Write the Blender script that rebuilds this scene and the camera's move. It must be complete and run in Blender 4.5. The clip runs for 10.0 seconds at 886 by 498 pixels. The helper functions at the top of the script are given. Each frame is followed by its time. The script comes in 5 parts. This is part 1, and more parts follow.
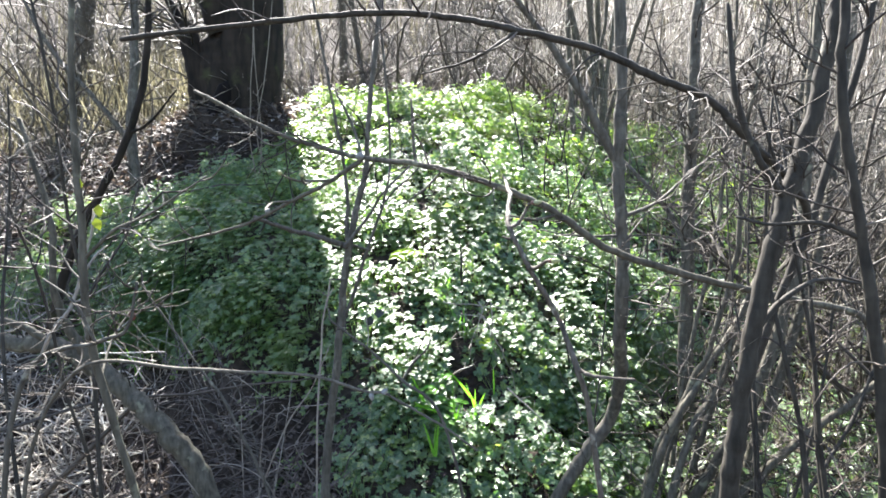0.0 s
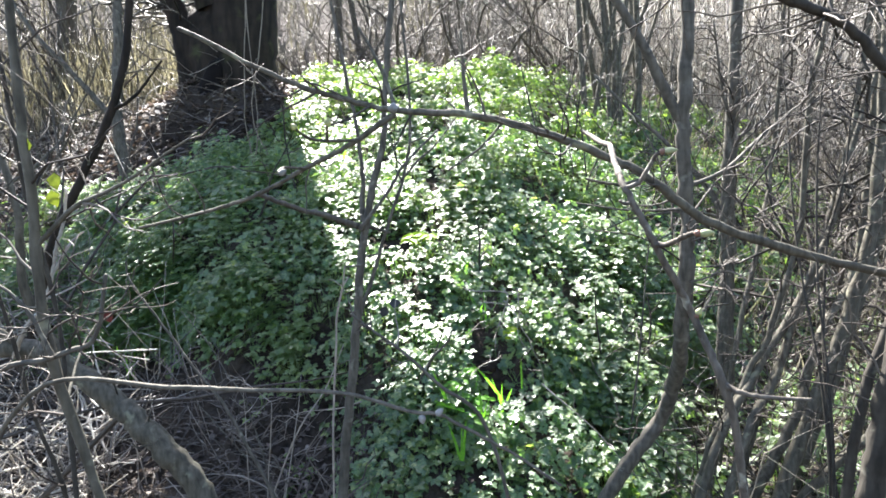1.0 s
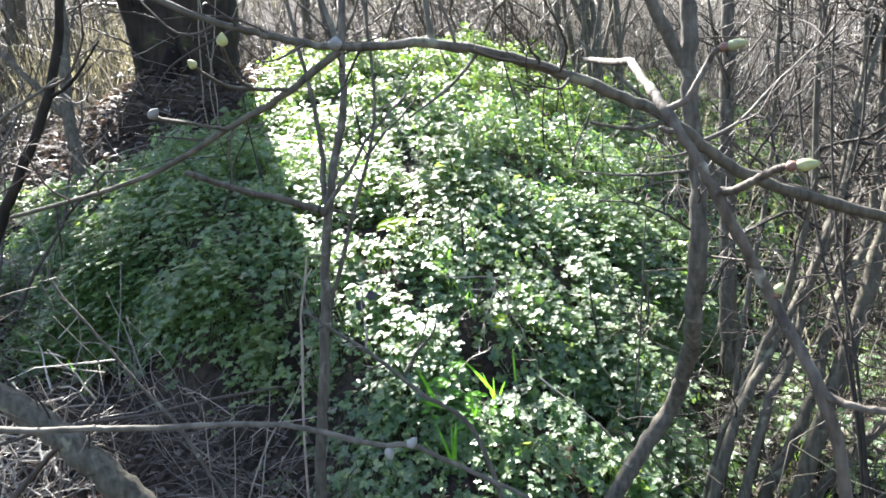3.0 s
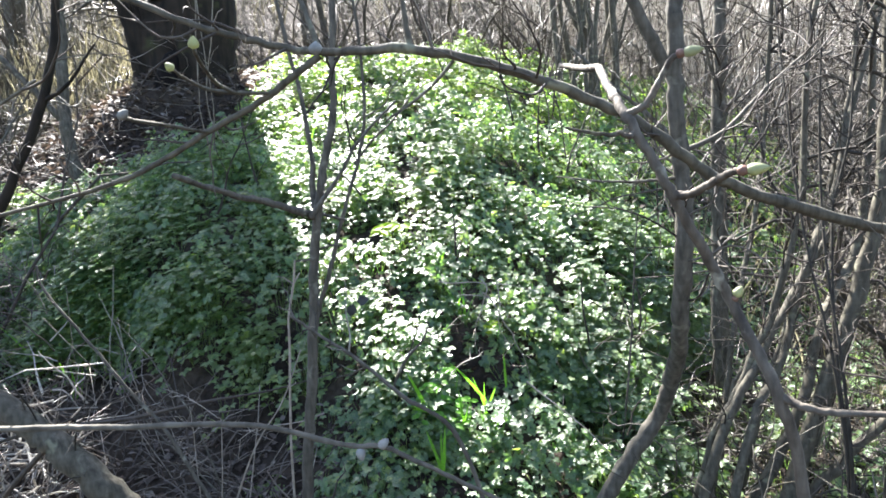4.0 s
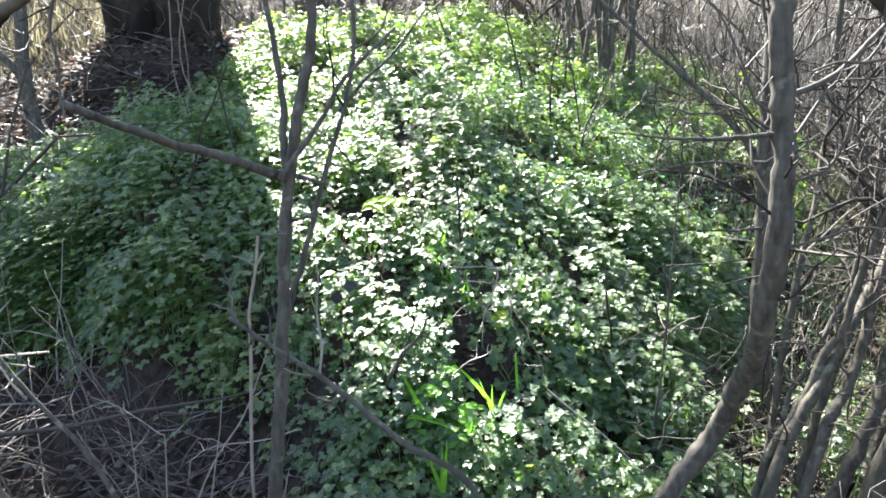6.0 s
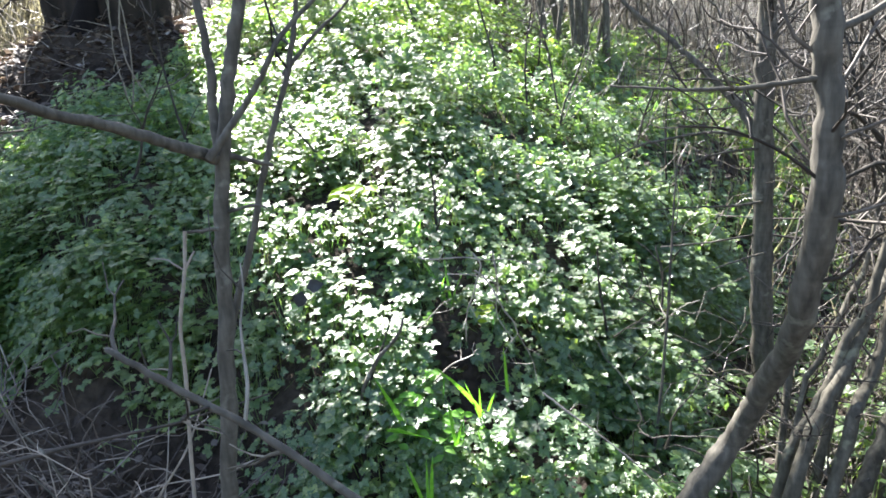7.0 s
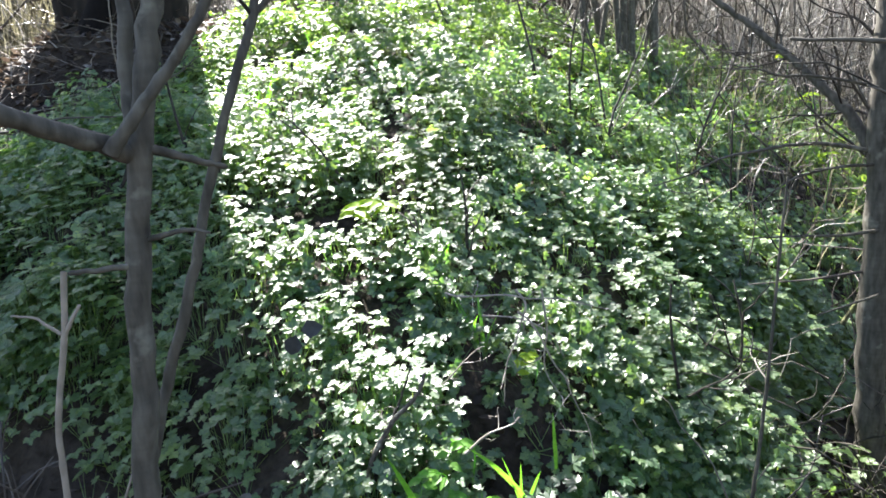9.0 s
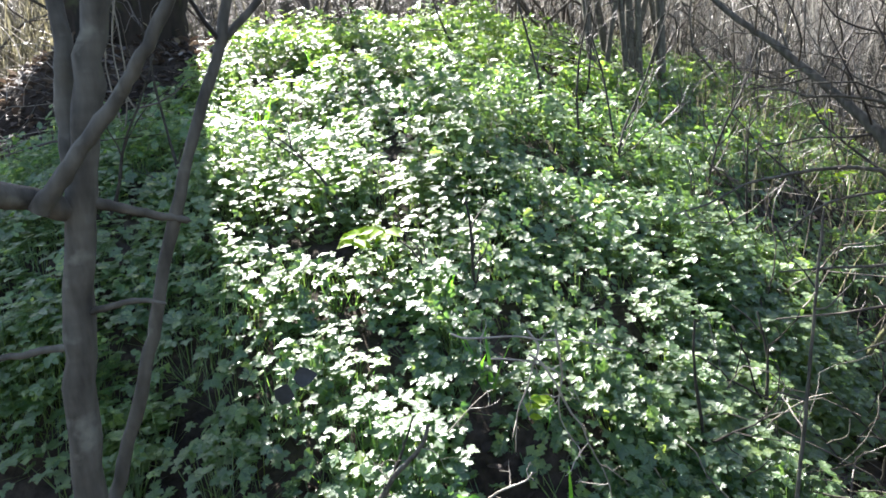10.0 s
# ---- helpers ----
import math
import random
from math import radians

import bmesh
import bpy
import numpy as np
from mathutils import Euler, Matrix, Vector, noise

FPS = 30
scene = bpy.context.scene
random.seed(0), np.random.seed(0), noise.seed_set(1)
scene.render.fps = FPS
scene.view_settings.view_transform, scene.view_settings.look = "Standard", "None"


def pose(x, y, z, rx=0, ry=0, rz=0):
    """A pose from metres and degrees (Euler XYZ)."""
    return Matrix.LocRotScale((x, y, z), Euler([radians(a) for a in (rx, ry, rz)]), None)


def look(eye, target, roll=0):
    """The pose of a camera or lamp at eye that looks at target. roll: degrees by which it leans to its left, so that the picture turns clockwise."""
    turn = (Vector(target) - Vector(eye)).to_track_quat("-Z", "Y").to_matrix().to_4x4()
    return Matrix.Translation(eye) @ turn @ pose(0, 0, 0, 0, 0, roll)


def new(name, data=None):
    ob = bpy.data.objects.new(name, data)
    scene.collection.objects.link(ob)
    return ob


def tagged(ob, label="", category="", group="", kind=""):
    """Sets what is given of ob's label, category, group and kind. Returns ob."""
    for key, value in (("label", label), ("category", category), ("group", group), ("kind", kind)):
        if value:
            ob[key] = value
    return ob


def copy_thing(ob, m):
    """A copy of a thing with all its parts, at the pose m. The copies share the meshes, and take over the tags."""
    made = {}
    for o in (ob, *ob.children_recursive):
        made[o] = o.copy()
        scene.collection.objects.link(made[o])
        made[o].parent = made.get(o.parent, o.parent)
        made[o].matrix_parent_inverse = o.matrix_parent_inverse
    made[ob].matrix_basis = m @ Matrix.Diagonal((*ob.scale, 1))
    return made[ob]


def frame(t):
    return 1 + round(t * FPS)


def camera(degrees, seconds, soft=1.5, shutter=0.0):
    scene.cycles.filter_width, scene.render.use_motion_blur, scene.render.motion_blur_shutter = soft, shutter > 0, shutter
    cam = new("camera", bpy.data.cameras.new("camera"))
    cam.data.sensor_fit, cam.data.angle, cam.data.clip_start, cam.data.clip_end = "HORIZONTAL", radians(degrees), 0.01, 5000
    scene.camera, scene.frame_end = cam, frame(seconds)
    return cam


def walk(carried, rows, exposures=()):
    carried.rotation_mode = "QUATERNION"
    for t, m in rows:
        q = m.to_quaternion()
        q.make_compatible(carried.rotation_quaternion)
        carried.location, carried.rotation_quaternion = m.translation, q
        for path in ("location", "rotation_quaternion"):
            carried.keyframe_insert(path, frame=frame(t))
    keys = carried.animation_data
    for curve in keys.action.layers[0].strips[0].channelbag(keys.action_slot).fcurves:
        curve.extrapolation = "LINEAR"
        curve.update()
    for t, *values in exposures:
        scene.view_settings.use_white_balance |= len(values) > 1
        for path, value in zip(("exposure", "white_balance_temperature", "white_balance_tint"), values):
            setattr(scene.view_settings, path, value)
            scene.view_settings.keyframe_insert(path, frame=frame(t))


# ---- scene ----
cam = camera(73.9, 10.0, soft=1.7)
PATH = [
    (0, (0.077, -0.213, 1.684), (0.032, 1.769, 1.421), -0.9),
    (0.5, (-0.027, -0.055, 1.653), (-0.066, 1.923, 1.361), -0.5),
    (1, (-0.057, 0.104, 1.627), (-0.09, 2.079, 1.314), -1.9),
    (1.5, (-0.083, 0.253, 1.613), (-0.085, 2.224, 1.268), -2.4),
    (2, (-0.089, 0.302, 1.596), (-0.052, 2.267, 1.227), -3.4),
    (3.5, (-0.008, 0.381, 1.556), (-0.002, 2.352, 1.215), -4.9),
    (4, (-0.003, 0.358, 1.556), (0.019, 2.331, 1.223), -4.1),
    (4.5, (-0.008, 0.435, 1.552), (0.035, 2.407, 1.217), -3.0),
    (5, (-0.009, 0.557, 1.54), (0.031, 2.524, 1.182), -2.7),
    (5.5, (-0.039, 0.672, 1.514), (-0.023, 2.636, 1.135), -2.2),
    (7, (-0.028, 1.037, 1.416), (0.086, 2.987, 0.985), -4.9),
    (7.5, (0.002, 1.158, 1.426), (0.08, 3.108, 0.991), -6.2),
    (8, (-0.025, 1.281, 1.388), (-0.009, 3.236, 0.963), -7.0),
    (8.5, (-0.012, 1.411, 1.376), (0.008, 3.372, 0.983), -6.0),
    (9, (-0.028, 1.496, 1.37), (0.008, 3.461, 0.998), -4.0),
    (9.5, (-0.034, 1.588, 1.372), (0.011, 3.557, 1.022), -3.5),
    (10, (-0.024, 1.635, 1.404), (0.003, 3.609, 1.082), -4.3),
]
walk(cam, [(t, look(eye, target, roll)) for t, eye, target, roll in PATH], [(0, 3.42, 6550, 12.4), (4.5, 3.42, 6550, 12.4), (8, 3.32, 6550, 12.4), (10, 3.07, 6550, 12.4)])

# ---------------------------------------------------------------- light
SUN_TO = Vector((-0.327, 0.945, 1.12)).normalized()      # towards the sun
world = bpy.data.worlds.new("world")
scene.world = world
world.use_nodes = True
wn = world.node_tree
sky = wn.nodes.new("ShaderNodeTexSky")
sky.sky_type, sky.sun_disc = "NISHITA", False
sky.sun_elevation, sky.sun_rotation = math.asin(SUN_TO.z), math.atan2(SUN_TO.x, SUN_TO.y)
sky.air_density, sky.dust_density = 1.0, 1.2
wn.links.new(sky.outputs[0], wn.nodes["Background"].inputs[0])
wn.nodes["Background"].inputs[1].default_value = 0.05
sun_data = bpy.data.lights.new("sun", "SUN")
sun_data.energy, sun_data.angle, sun_data.color = 4.15, radians(0.55), (1.0, 0.977, 0.943)
sun = new("sun", sun_data)
sun.matrix_world = look(SUN_TO * 40, (0, 0, 0))


# ---------------------------------------------------------------- materials
def material(name, rough=0.8, spec=0.3):
    m = bpy.data.materials.new(name)
    m.use_nodes = True
    b = m.node_tree.nodes["Principled BSDF"]
    b.inputs["Roughness"].default_value = rough
    b.inputs["Specular IOR Level"].default_value = spec
    return m, m.node_tree, b


def ramp(nt, fac, stops):
    r = nt.nodes.new("ShaderNodeValToRGB")
    while len(r.color_ramp.elements) < len(stops):
        r.color_ramp.elements.new(0.5)
    for e, (p, c) in zip(r.color_ramp.elements, stops):
        e.position, e.color = p, (*c, 1)
    nt.links.new(fac, r.inputs[0])
    return r.outputs[0]


def noise_tex(nt, scale, detail=4.0, stretch=None):
    co = nt.nodes.new("ShaderNodeTexCoord")
    n = nt.nodes.new("ShaderNodeTexNoise")
    n.inputs["Scale"].default_value, n.inputs["Detail"].default_value = scale, detail
    src = co.outputs["Object"]
    if stretch:
        mp = nt.nodes.new("ShaderNodeMapping")
        mp.inputs["Scale"].default_value = stretch
        nt.links.new(src, mp.inputs[0])
        src = mp.outputs[0]
    nt.links.new(src, n.inputs["Vector"])
    return n.outputs["Fac"]


def mixed(nt, fac, a, b, mode="MIX"):
    mx = nt.nodes.new("ShaderNodeMix")
    mx.data_type, mx.blend_type = "RGBA", mode
    if isinstance(fac, float):
        mx.inputs[0].default_value = fac
    else:
        nt.links.new(fac, mx.inputs[0])
    for s, v in ((6, a), (7, b)):
        if isinstance(v, tuple):
            mx.inputs[s].default_value = (*v, 1)
        else:
            nt.links.new(v, mx.inputs[s])
    return mx.outputs[2]


def bumped(nt, b, height, strength, distance):
    bp = nt.nodes.new("ShaderNodeBump")
    bp.inputs["Strength"].default_value, bp.inputs["Distance"].default_value = strength, distance
    nt.links.new(height, bp.inputs["Height"])
    nt.links.new(bp.outputs[0], b.inputs["Normal"])


def bark(name, dark, light, lichen, amount, fine=60.0, rough=0.78):
    m, nt, b = material(name, rough, 0.25)
    grain = noise_tex(nt, fine, 6, (1, 1, 0.25))
    base = ramp(nt, grain, [(0.3, dark), (0.7, light)])
    patch = ramp(nt, noise_tex(nt, fine * 0.35, 5), [(amount, (0, 0, 0)), (amount + 0.1, (1, 1, 1))])
    rings = ramp(nt, noise_tex(nt, fine * 0.5, 3, (0.3, 0.3, 2.5)), [(0.35, (0.8, 0.79, 0.78)), (0.6, (1, 1, 1))])
    col = mixed(nt, patch, base, lichen)
    nt.links.new(mixed(nt, 0.7, col, rings, "MULTIPLY"), b.inputs["Base Color"])
    bumped(nt, b, grain, 0.6, 0.006)
    return m


def leafy(name, stops, glow, share, rough=0.42, spec=0.5, by_object=False, patch=None, wax=0.0):
    """Thin leaves: a glossy face, and light that comes through from the other side."""
    m, nt, b = material(name, rough, spec)
    b.inputs["Coat Weight"].default_value, b.inputs["Coat Roughness"].default_value, b.inputs["Coat IOR"].default_value = wax, 0.41, 1.7
    if by_object:
        rnd = nt.nodes.new("ShaderNodeObjectInfo").outputs["Random"]
    else:
        rnd = nt.nodes.new("ShaderNodeNewGeometry").outputs["Random Per Island"]
    veins = ramp(nt, noise_tex(nt, 90, 4), [(0.3, (0.75, 0.75, 0.72)), (0.7, (1.1, 1.1, 1.05))])
    col = ramp(nt, rnd, stops)
    if patch:
        where = ramp(nt, noise_tex(nt, 0.9, 3), [(0.42, (0, 0, 0)), (0.68, (0.75, 0.75, 0.75))])
        col = mixed(nt, where, col, patch)
    col = mixed(nt, 1.0, col, veins, "MULTIPLY")
    nt.links.new(col, b.inputs["Base Color"])
    tr = nt.nodes.new("ShaderNodeBsdfTranslucent")
    nt.links.new(mixed(nt, 1.0, col, glow, "MULTIPLY"), tr.inputs[0])
    mx = nt.nodes.new("ShaderNodeMixShader")
    mx.inputs[0].default_value = share
    nt.links.new(b.outputs[0], mx.inputs[1])
    nt.links.new(tr.outputs[0], mx.inputs[2])
    nt.links.new(mx.outputs[0], nt.nodes["Material Output"].inputs[0])
    return m


def stalks(name, stops, rough=0.6, spec=0.35):
    m, nt, b = material(name, rough, spec)
    rnd = nt.nodes.new("ShaderNodeNewGeometry").outputs["Random Per Island"]
    wear = ramp(nt, noise_tex(nt, 35, 5), [(0.3, (0.6, 0.58, 0.55)), (0.7, (1.1, 1.08, 1.05))])
    nt.links.new(mixed(nt, 1.0, ramp(nt, rnd, stops), wear, "MULTIPLY"), b.inputs["Base Color"])
    return m


BARK_GREY = bark("grey_bark", (0.05, 0.046, 0.037), (0.14, 0.13, 0.105), (0.19, 0.185, 0.148), 0.62)
# Darker copy of the grey bark; the shade on backlit wood is in its colour.
BARK_SHADED = bark("shaded_grey_bark", (0.022, 0.020, 0.016), (0.062, 0.056, 0.045), (0.133, 0.133, 0.105), 0.66)
BARK_BROWN = bark("brown_bark", (0.048, 0.044, 0.033), (0.138, 0.128, 0.098), (0.2, 0.2, 0.14), 0.6)
BARK_DARK = bark("old_dark_bark", (0.009, 0.008, 0.006), (0.035, 0.027, 0.020), (0.047, 0.051, 0.023), 0.6, 14.0, 0.9)
BARK_PALE = bark("pale_bark", (0.045, 0.038, 0.031), (0.155, 0.138, 0.112), (0.3, 0.3, 0.25), 0.57, 95.0)
HOLLOW = bark("hollow_shade_black", (0.004, 0.003, 0.003), (0.012, 0.009, 0.007), (0.02, 0.016, 0.012), 0.7, 20.0, 1.0)
BARK_LICHEN = bark("lichen_bark", (0.051, 0.047, 0.039), (0.125, 0.117, 0.097), (0.234, 0.234, 0.191), 0.58)
BARK_MOSS = bark("mossy_bark", (0.06, 0.062, 0.03), (0.15, 0.15, 0.075), (0.22, 0.24, 0.09), 0.5)
TWIG = stalks("twig_bark", [(0.0, (0.022, 0.02, 0.016)), (0.5, (0.068, 0.063, 0.05)), (0.8, (0.145, 0.136, 0.11)), (1.0, (0.28, 0.263, 0.22))], 0.55, 0.28)
TWIG_DARK = stalks("dark_twig_bark", [(0.0, (0.03, 0.025, 0.022)), (0.6, (0.08, 0.07, 0.06)), (1.0, (0.17, 0.155, 0.135))], 0.62, 0.22)
TWIG_PALE = stalks("weathered_twig", [(0.0, (0.16, 0.138, 0.115)), (0.5, (0.29, 0.26, 0.22)), (1.0, (0.46, 0.42, 0.36))], 0.4, 0.5)
STRAW = leafy("dry_straw", [(0.0, (0.042, 0.04, 0.027)), (0.6, (0.1, 0.096, 0.064)), (1.0, (0.19, 0.184, 0.128))], (1.2, 1.15, 1.0), 0.4, 0.6, 0.3)
STRAW_PALE = leafy("pale_straw", [(0.0, (0.09, 0.085, 0.065)), (0.6, (0.18, 0.17, 0.13)), (1.0, (0.32, 0.31, 0.25))], (1.2, 1.15, 0.9), 0.4, 0.6, 0.3)
# Bleached tone, raised further so that the colour carries the sun on it.
BLEACHED_LIT = leafy("bleached_lit_stem", [(0.0, (0.2, 0.182, 0.168)), (0.5, (0.42, 0.395, 0.365)), (1.0, (0.64, 0.62, 0.58))], (1.1, 1.08, 1.05), 0.4, 0.36, 0.6)
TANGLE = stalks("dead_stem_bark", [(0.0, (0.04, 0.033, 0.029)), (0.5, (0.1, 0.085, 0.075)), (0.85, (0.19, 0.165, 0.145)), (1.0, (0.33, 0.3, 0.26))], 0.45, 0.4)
VINE = stalks("dry_vine", [(0.0, (0.172, 0.148, 0.117)), (1.0, (0.234, 0.207, 0.164))], 0.7)
HERB_TONES = [(0.0, (0.036, 0.098, 0.032)), (0.45, (0.083, 0.17, 0.068)), (0.85, (0.14, 0.228, 0.105)), (1.0, (0.235, 0.32, 0.1))]
LEAF = leafy("herb_leaf", HERB_TONES, (2.3, 2.25, 1.15), 0.5, 0.55, 0.5, patch=(0.135, 0.205, 0.066), wax=0.9)
FRESH = leafy("fresh_herb_leaf", [(0.0, (0.048, 0.11, 0.03)), (0.5, (0.105, 0.18, 0.058)), (1.0, (0.21, 0.3, 0.09))], (2.15, 2.2, 0.95), 0.5, 0.55, 0.4, wax=0.6)
LEAF_ONE = leafy("herb_leaf_single", HERB_TONES, (2.3, 2.25, 1.15), 0.5, 0.55, 0.5, by_object=True, wax=0.9)
LEAF_LIME = leafy("lime_leaf", [(0.0, (0.07, 0.1, 0.02)), (1.0, (0.11, 0.14, 0.026))], (1.2, 1.2, 0.6), 0.4, 0.5, 0.3)
LIME = leafy("fresh_leaf", [(0.0, (0.2, 0.34, 0.025)), (1.0, (0.31, 0.42, 0.03))], (1.5, 1.45, 0.5), 0.5, 0.5, 0.3)
GRASS = leafy("grass_blade", [(0.0, (0.09, 0.24, 0.03)), (1.0, (0.16, 0.34, 0.055))], (1.4, 1.7, 0.75), 0.5, 0.4, 0.4)
LITTER = leafy("dead_leaf", [(0.0, (0.022, 0.017, 0.016)), (0.5, (0.047, 0.036, 0.031)), (0.85, (0.078, 0.062, 0.053)),
                             (1.0, (0.156, 0.133, 0.117))], (1.2, 1.0, 0.8), 0.12, 0.75, 0.2)
# Greyer dead leaves, their tone lifted to offset the tree's shadow.
LITTER_GREY = leafy("lightened_dead_leaf", [(0.0, (0.045, 0.037, 0.033)), (0.5, (0.095, 0.077, 0.07)), (0.85, (0.15, 0.126, 0.115)), (1.0, (0.3, 0.27, 0.245))],
                    (1.2, 1.0, 0.8), 0.15, 0.7, 0.3)
LEAF_GREY = leafy("grey_dead_leaf", [(0.0, (0.035, 0.038, 0.04)), (1.0, (0.06, 0.063, 0.066))], (1.0, 1.0, 1.0), 0.1, 0.6, 0.3)
RED_LEAF = leafy("red_leaf", [(0.0, (0.03, 0.006, 0.007)), (1.0, (0.04, 0.007, 0.008))], (1.2, 1.0, 1.0), 0.1)
BUD_GREEN = leafy("green_bud", [(0.0, (0.3, 0.33, 0.2)), (1.0, (0.38, 0.41, 0.26))], (1.2, 1.2, 0.9), 0.3, 0.6, 0.3)
BUD_RED = stalks("red_bud_scale", [(0.0, (0.15, 0.085, 0.066)), (1.0, (0.2, 0.115, 0.085))], 0.5)
CATKIN = stalks("grey_catkin", [(0.0, (0.2, 0.21, 0.205)), (1.0, (0.3, 0.31, 0.3))], 0.9, 0.1)


def soil_material():
    m, nt, b = material("soil", 0.95, 0.15)
    crumbs = noise_tex(nt, 26, 8)
    col = mixed(nt, ramp(nt, noise_tex(nt, 1.3, 4), [(0.4, (0, 0, 0)), (0.6, (1, 1, 1))]),
                ramp(nt, crumbs, [(0.3, (0.012, 0.009, 0.007)), (0.7, (0.04, 0.031, 0.025))]),
                ramp(nt, crumbs, [(0.3, (0.03, 0.024, 0.018)), (0.7, (0.085, 0.068, 0.053))]))
    nt.links.new(col, b.inputs["Base Color"])
    bumped(nt, b, crumbs, 0.9, 0.03)
    return m


SOIL = soil_material()

# ---------------------------------------------------------------- the lie of the land
RNG = np.random.default_rng(7)


def soft(v):
    return np.logaddexp(0, v * 4) / 4


def land(x, y):
    """Height of the bank: flat by the path, a steep front, a gentler back up to a level top."""
    x, y = np.asarray(x, float), np.asarray(y, float)
    u = y - (2.182 + 0.596 * np.sqrt((x - 0.083) ** 2 + 0.25) + 0.307 * x)
    u = np.where(np.abs(x) > 6, np.maximum(u, y - 7.5 - 0.1 * np.abs(x)), u)
    z = -0.055 + 0.84 * (soft(u) - soft(u - 1.211)) + 0.464 * (soft(u - 1.211) - soft(u - 4.808))
    # the shaded shoulder beside the tree's shadow, with a steep front
    front = 3.42 - 0.42 * (x + 1.4)
    z = z + 0.3 / (1 + np.exp(-(y - front) / 0.07)) * np.exp(-((x + 1.75) ** 2) / 0.42 - np.maximum(y - 4.3, 0) ** 2 / 0.5)
    # the sunny flank breaks off in a steep face above the hollow
    face = 3.38 + 0.74 * (x - 0.75)
    drop = 1 / (1 + np.exp(-(x - 0.7) / 0.12)) / (1 + np.exp(-(face - y) / 0.1))
    z = z - drop * 0.14 * np.maximum(z + 0.16, 0) * np.exp(-np.maximum(x - 1.9, 0) ** 2)
    z = z - 0.1 * np.exp(-((x - 0.22) ** 2 / 0.06 + (y - 3.1) ** 2 / 0.03))
    z = z + 0.16 * np.exp(-((x - 1.72) ** 2 / 0.08 + (y - 4.4) ** 2 / 0.05))
    z = z + 0.5 * np.exp(-((x + 2.6) ** 2 / 1.1 + (y - 6.65) ** 2 / 0.38))
    wob = 0.035 * np.sin(3.1 * x + 1.0) * np.sin(2.7 * y) + 0.02 * np.sin(7.3 * x - 2 * y) * np.sin(6.1 * y + x)
    z = z + 0.62 * (soft(y - 11.5) - soft(y - 24))
    return z + wob * np.exp(-(x * x + (y - 4) ** 2) / 60.0) - 0.09


def land_normal(x, y):
    e = 0.08
    n = np.stack([land(x - e, y) - land(x + e, y), land(x, y - e) - land(x, y + e), np.full(np.shape(x), 2 * e)], -1)
    return n / np.linalg.norm(n, axis=-1, keepdims=True)


def ground_sheet():
    k = np.linspace(-1, 1, 221)
    xs = 7 * k + 400 * np.sign(k) * np.abs(k) ** 9
    ys = 4 + 7 * k + 400 * np.sign(k) * np.abs(k) ** 9
    gx, gy = np.meshgrid(xs, ys)
    n = len(k)
    rough = np.exp(-((gx / 9) ** 2 + ((gy - 4) / 9) ** 2))
    z = land(gx, gy) + rough * 0.012 * RNG.standard_normal(gx.shape)
    v = np.stack([gx, gy, z], -1).reshape(-1, 3)
    i = np.arange(n * n).reshape(n, n)
    f = np.stack([i[:-1, :-1], i[:-1, 1:], i[1:, 1:], i[1:, :-1]], -1).reshape(-1, 4)
    me = bpy.data.meshes.new("ground")
    me.from_pydata(v.tolist(), [], f.tolist())
    me.polygons.foreach_set("use_smooth", np.ones(len(f), bool))
    me.materials.append(SOIL)
    return tagged(new("ground", me), "brown soil bank rising to a level top, under the plants", "ground", kind="structure")


ground_sheet()


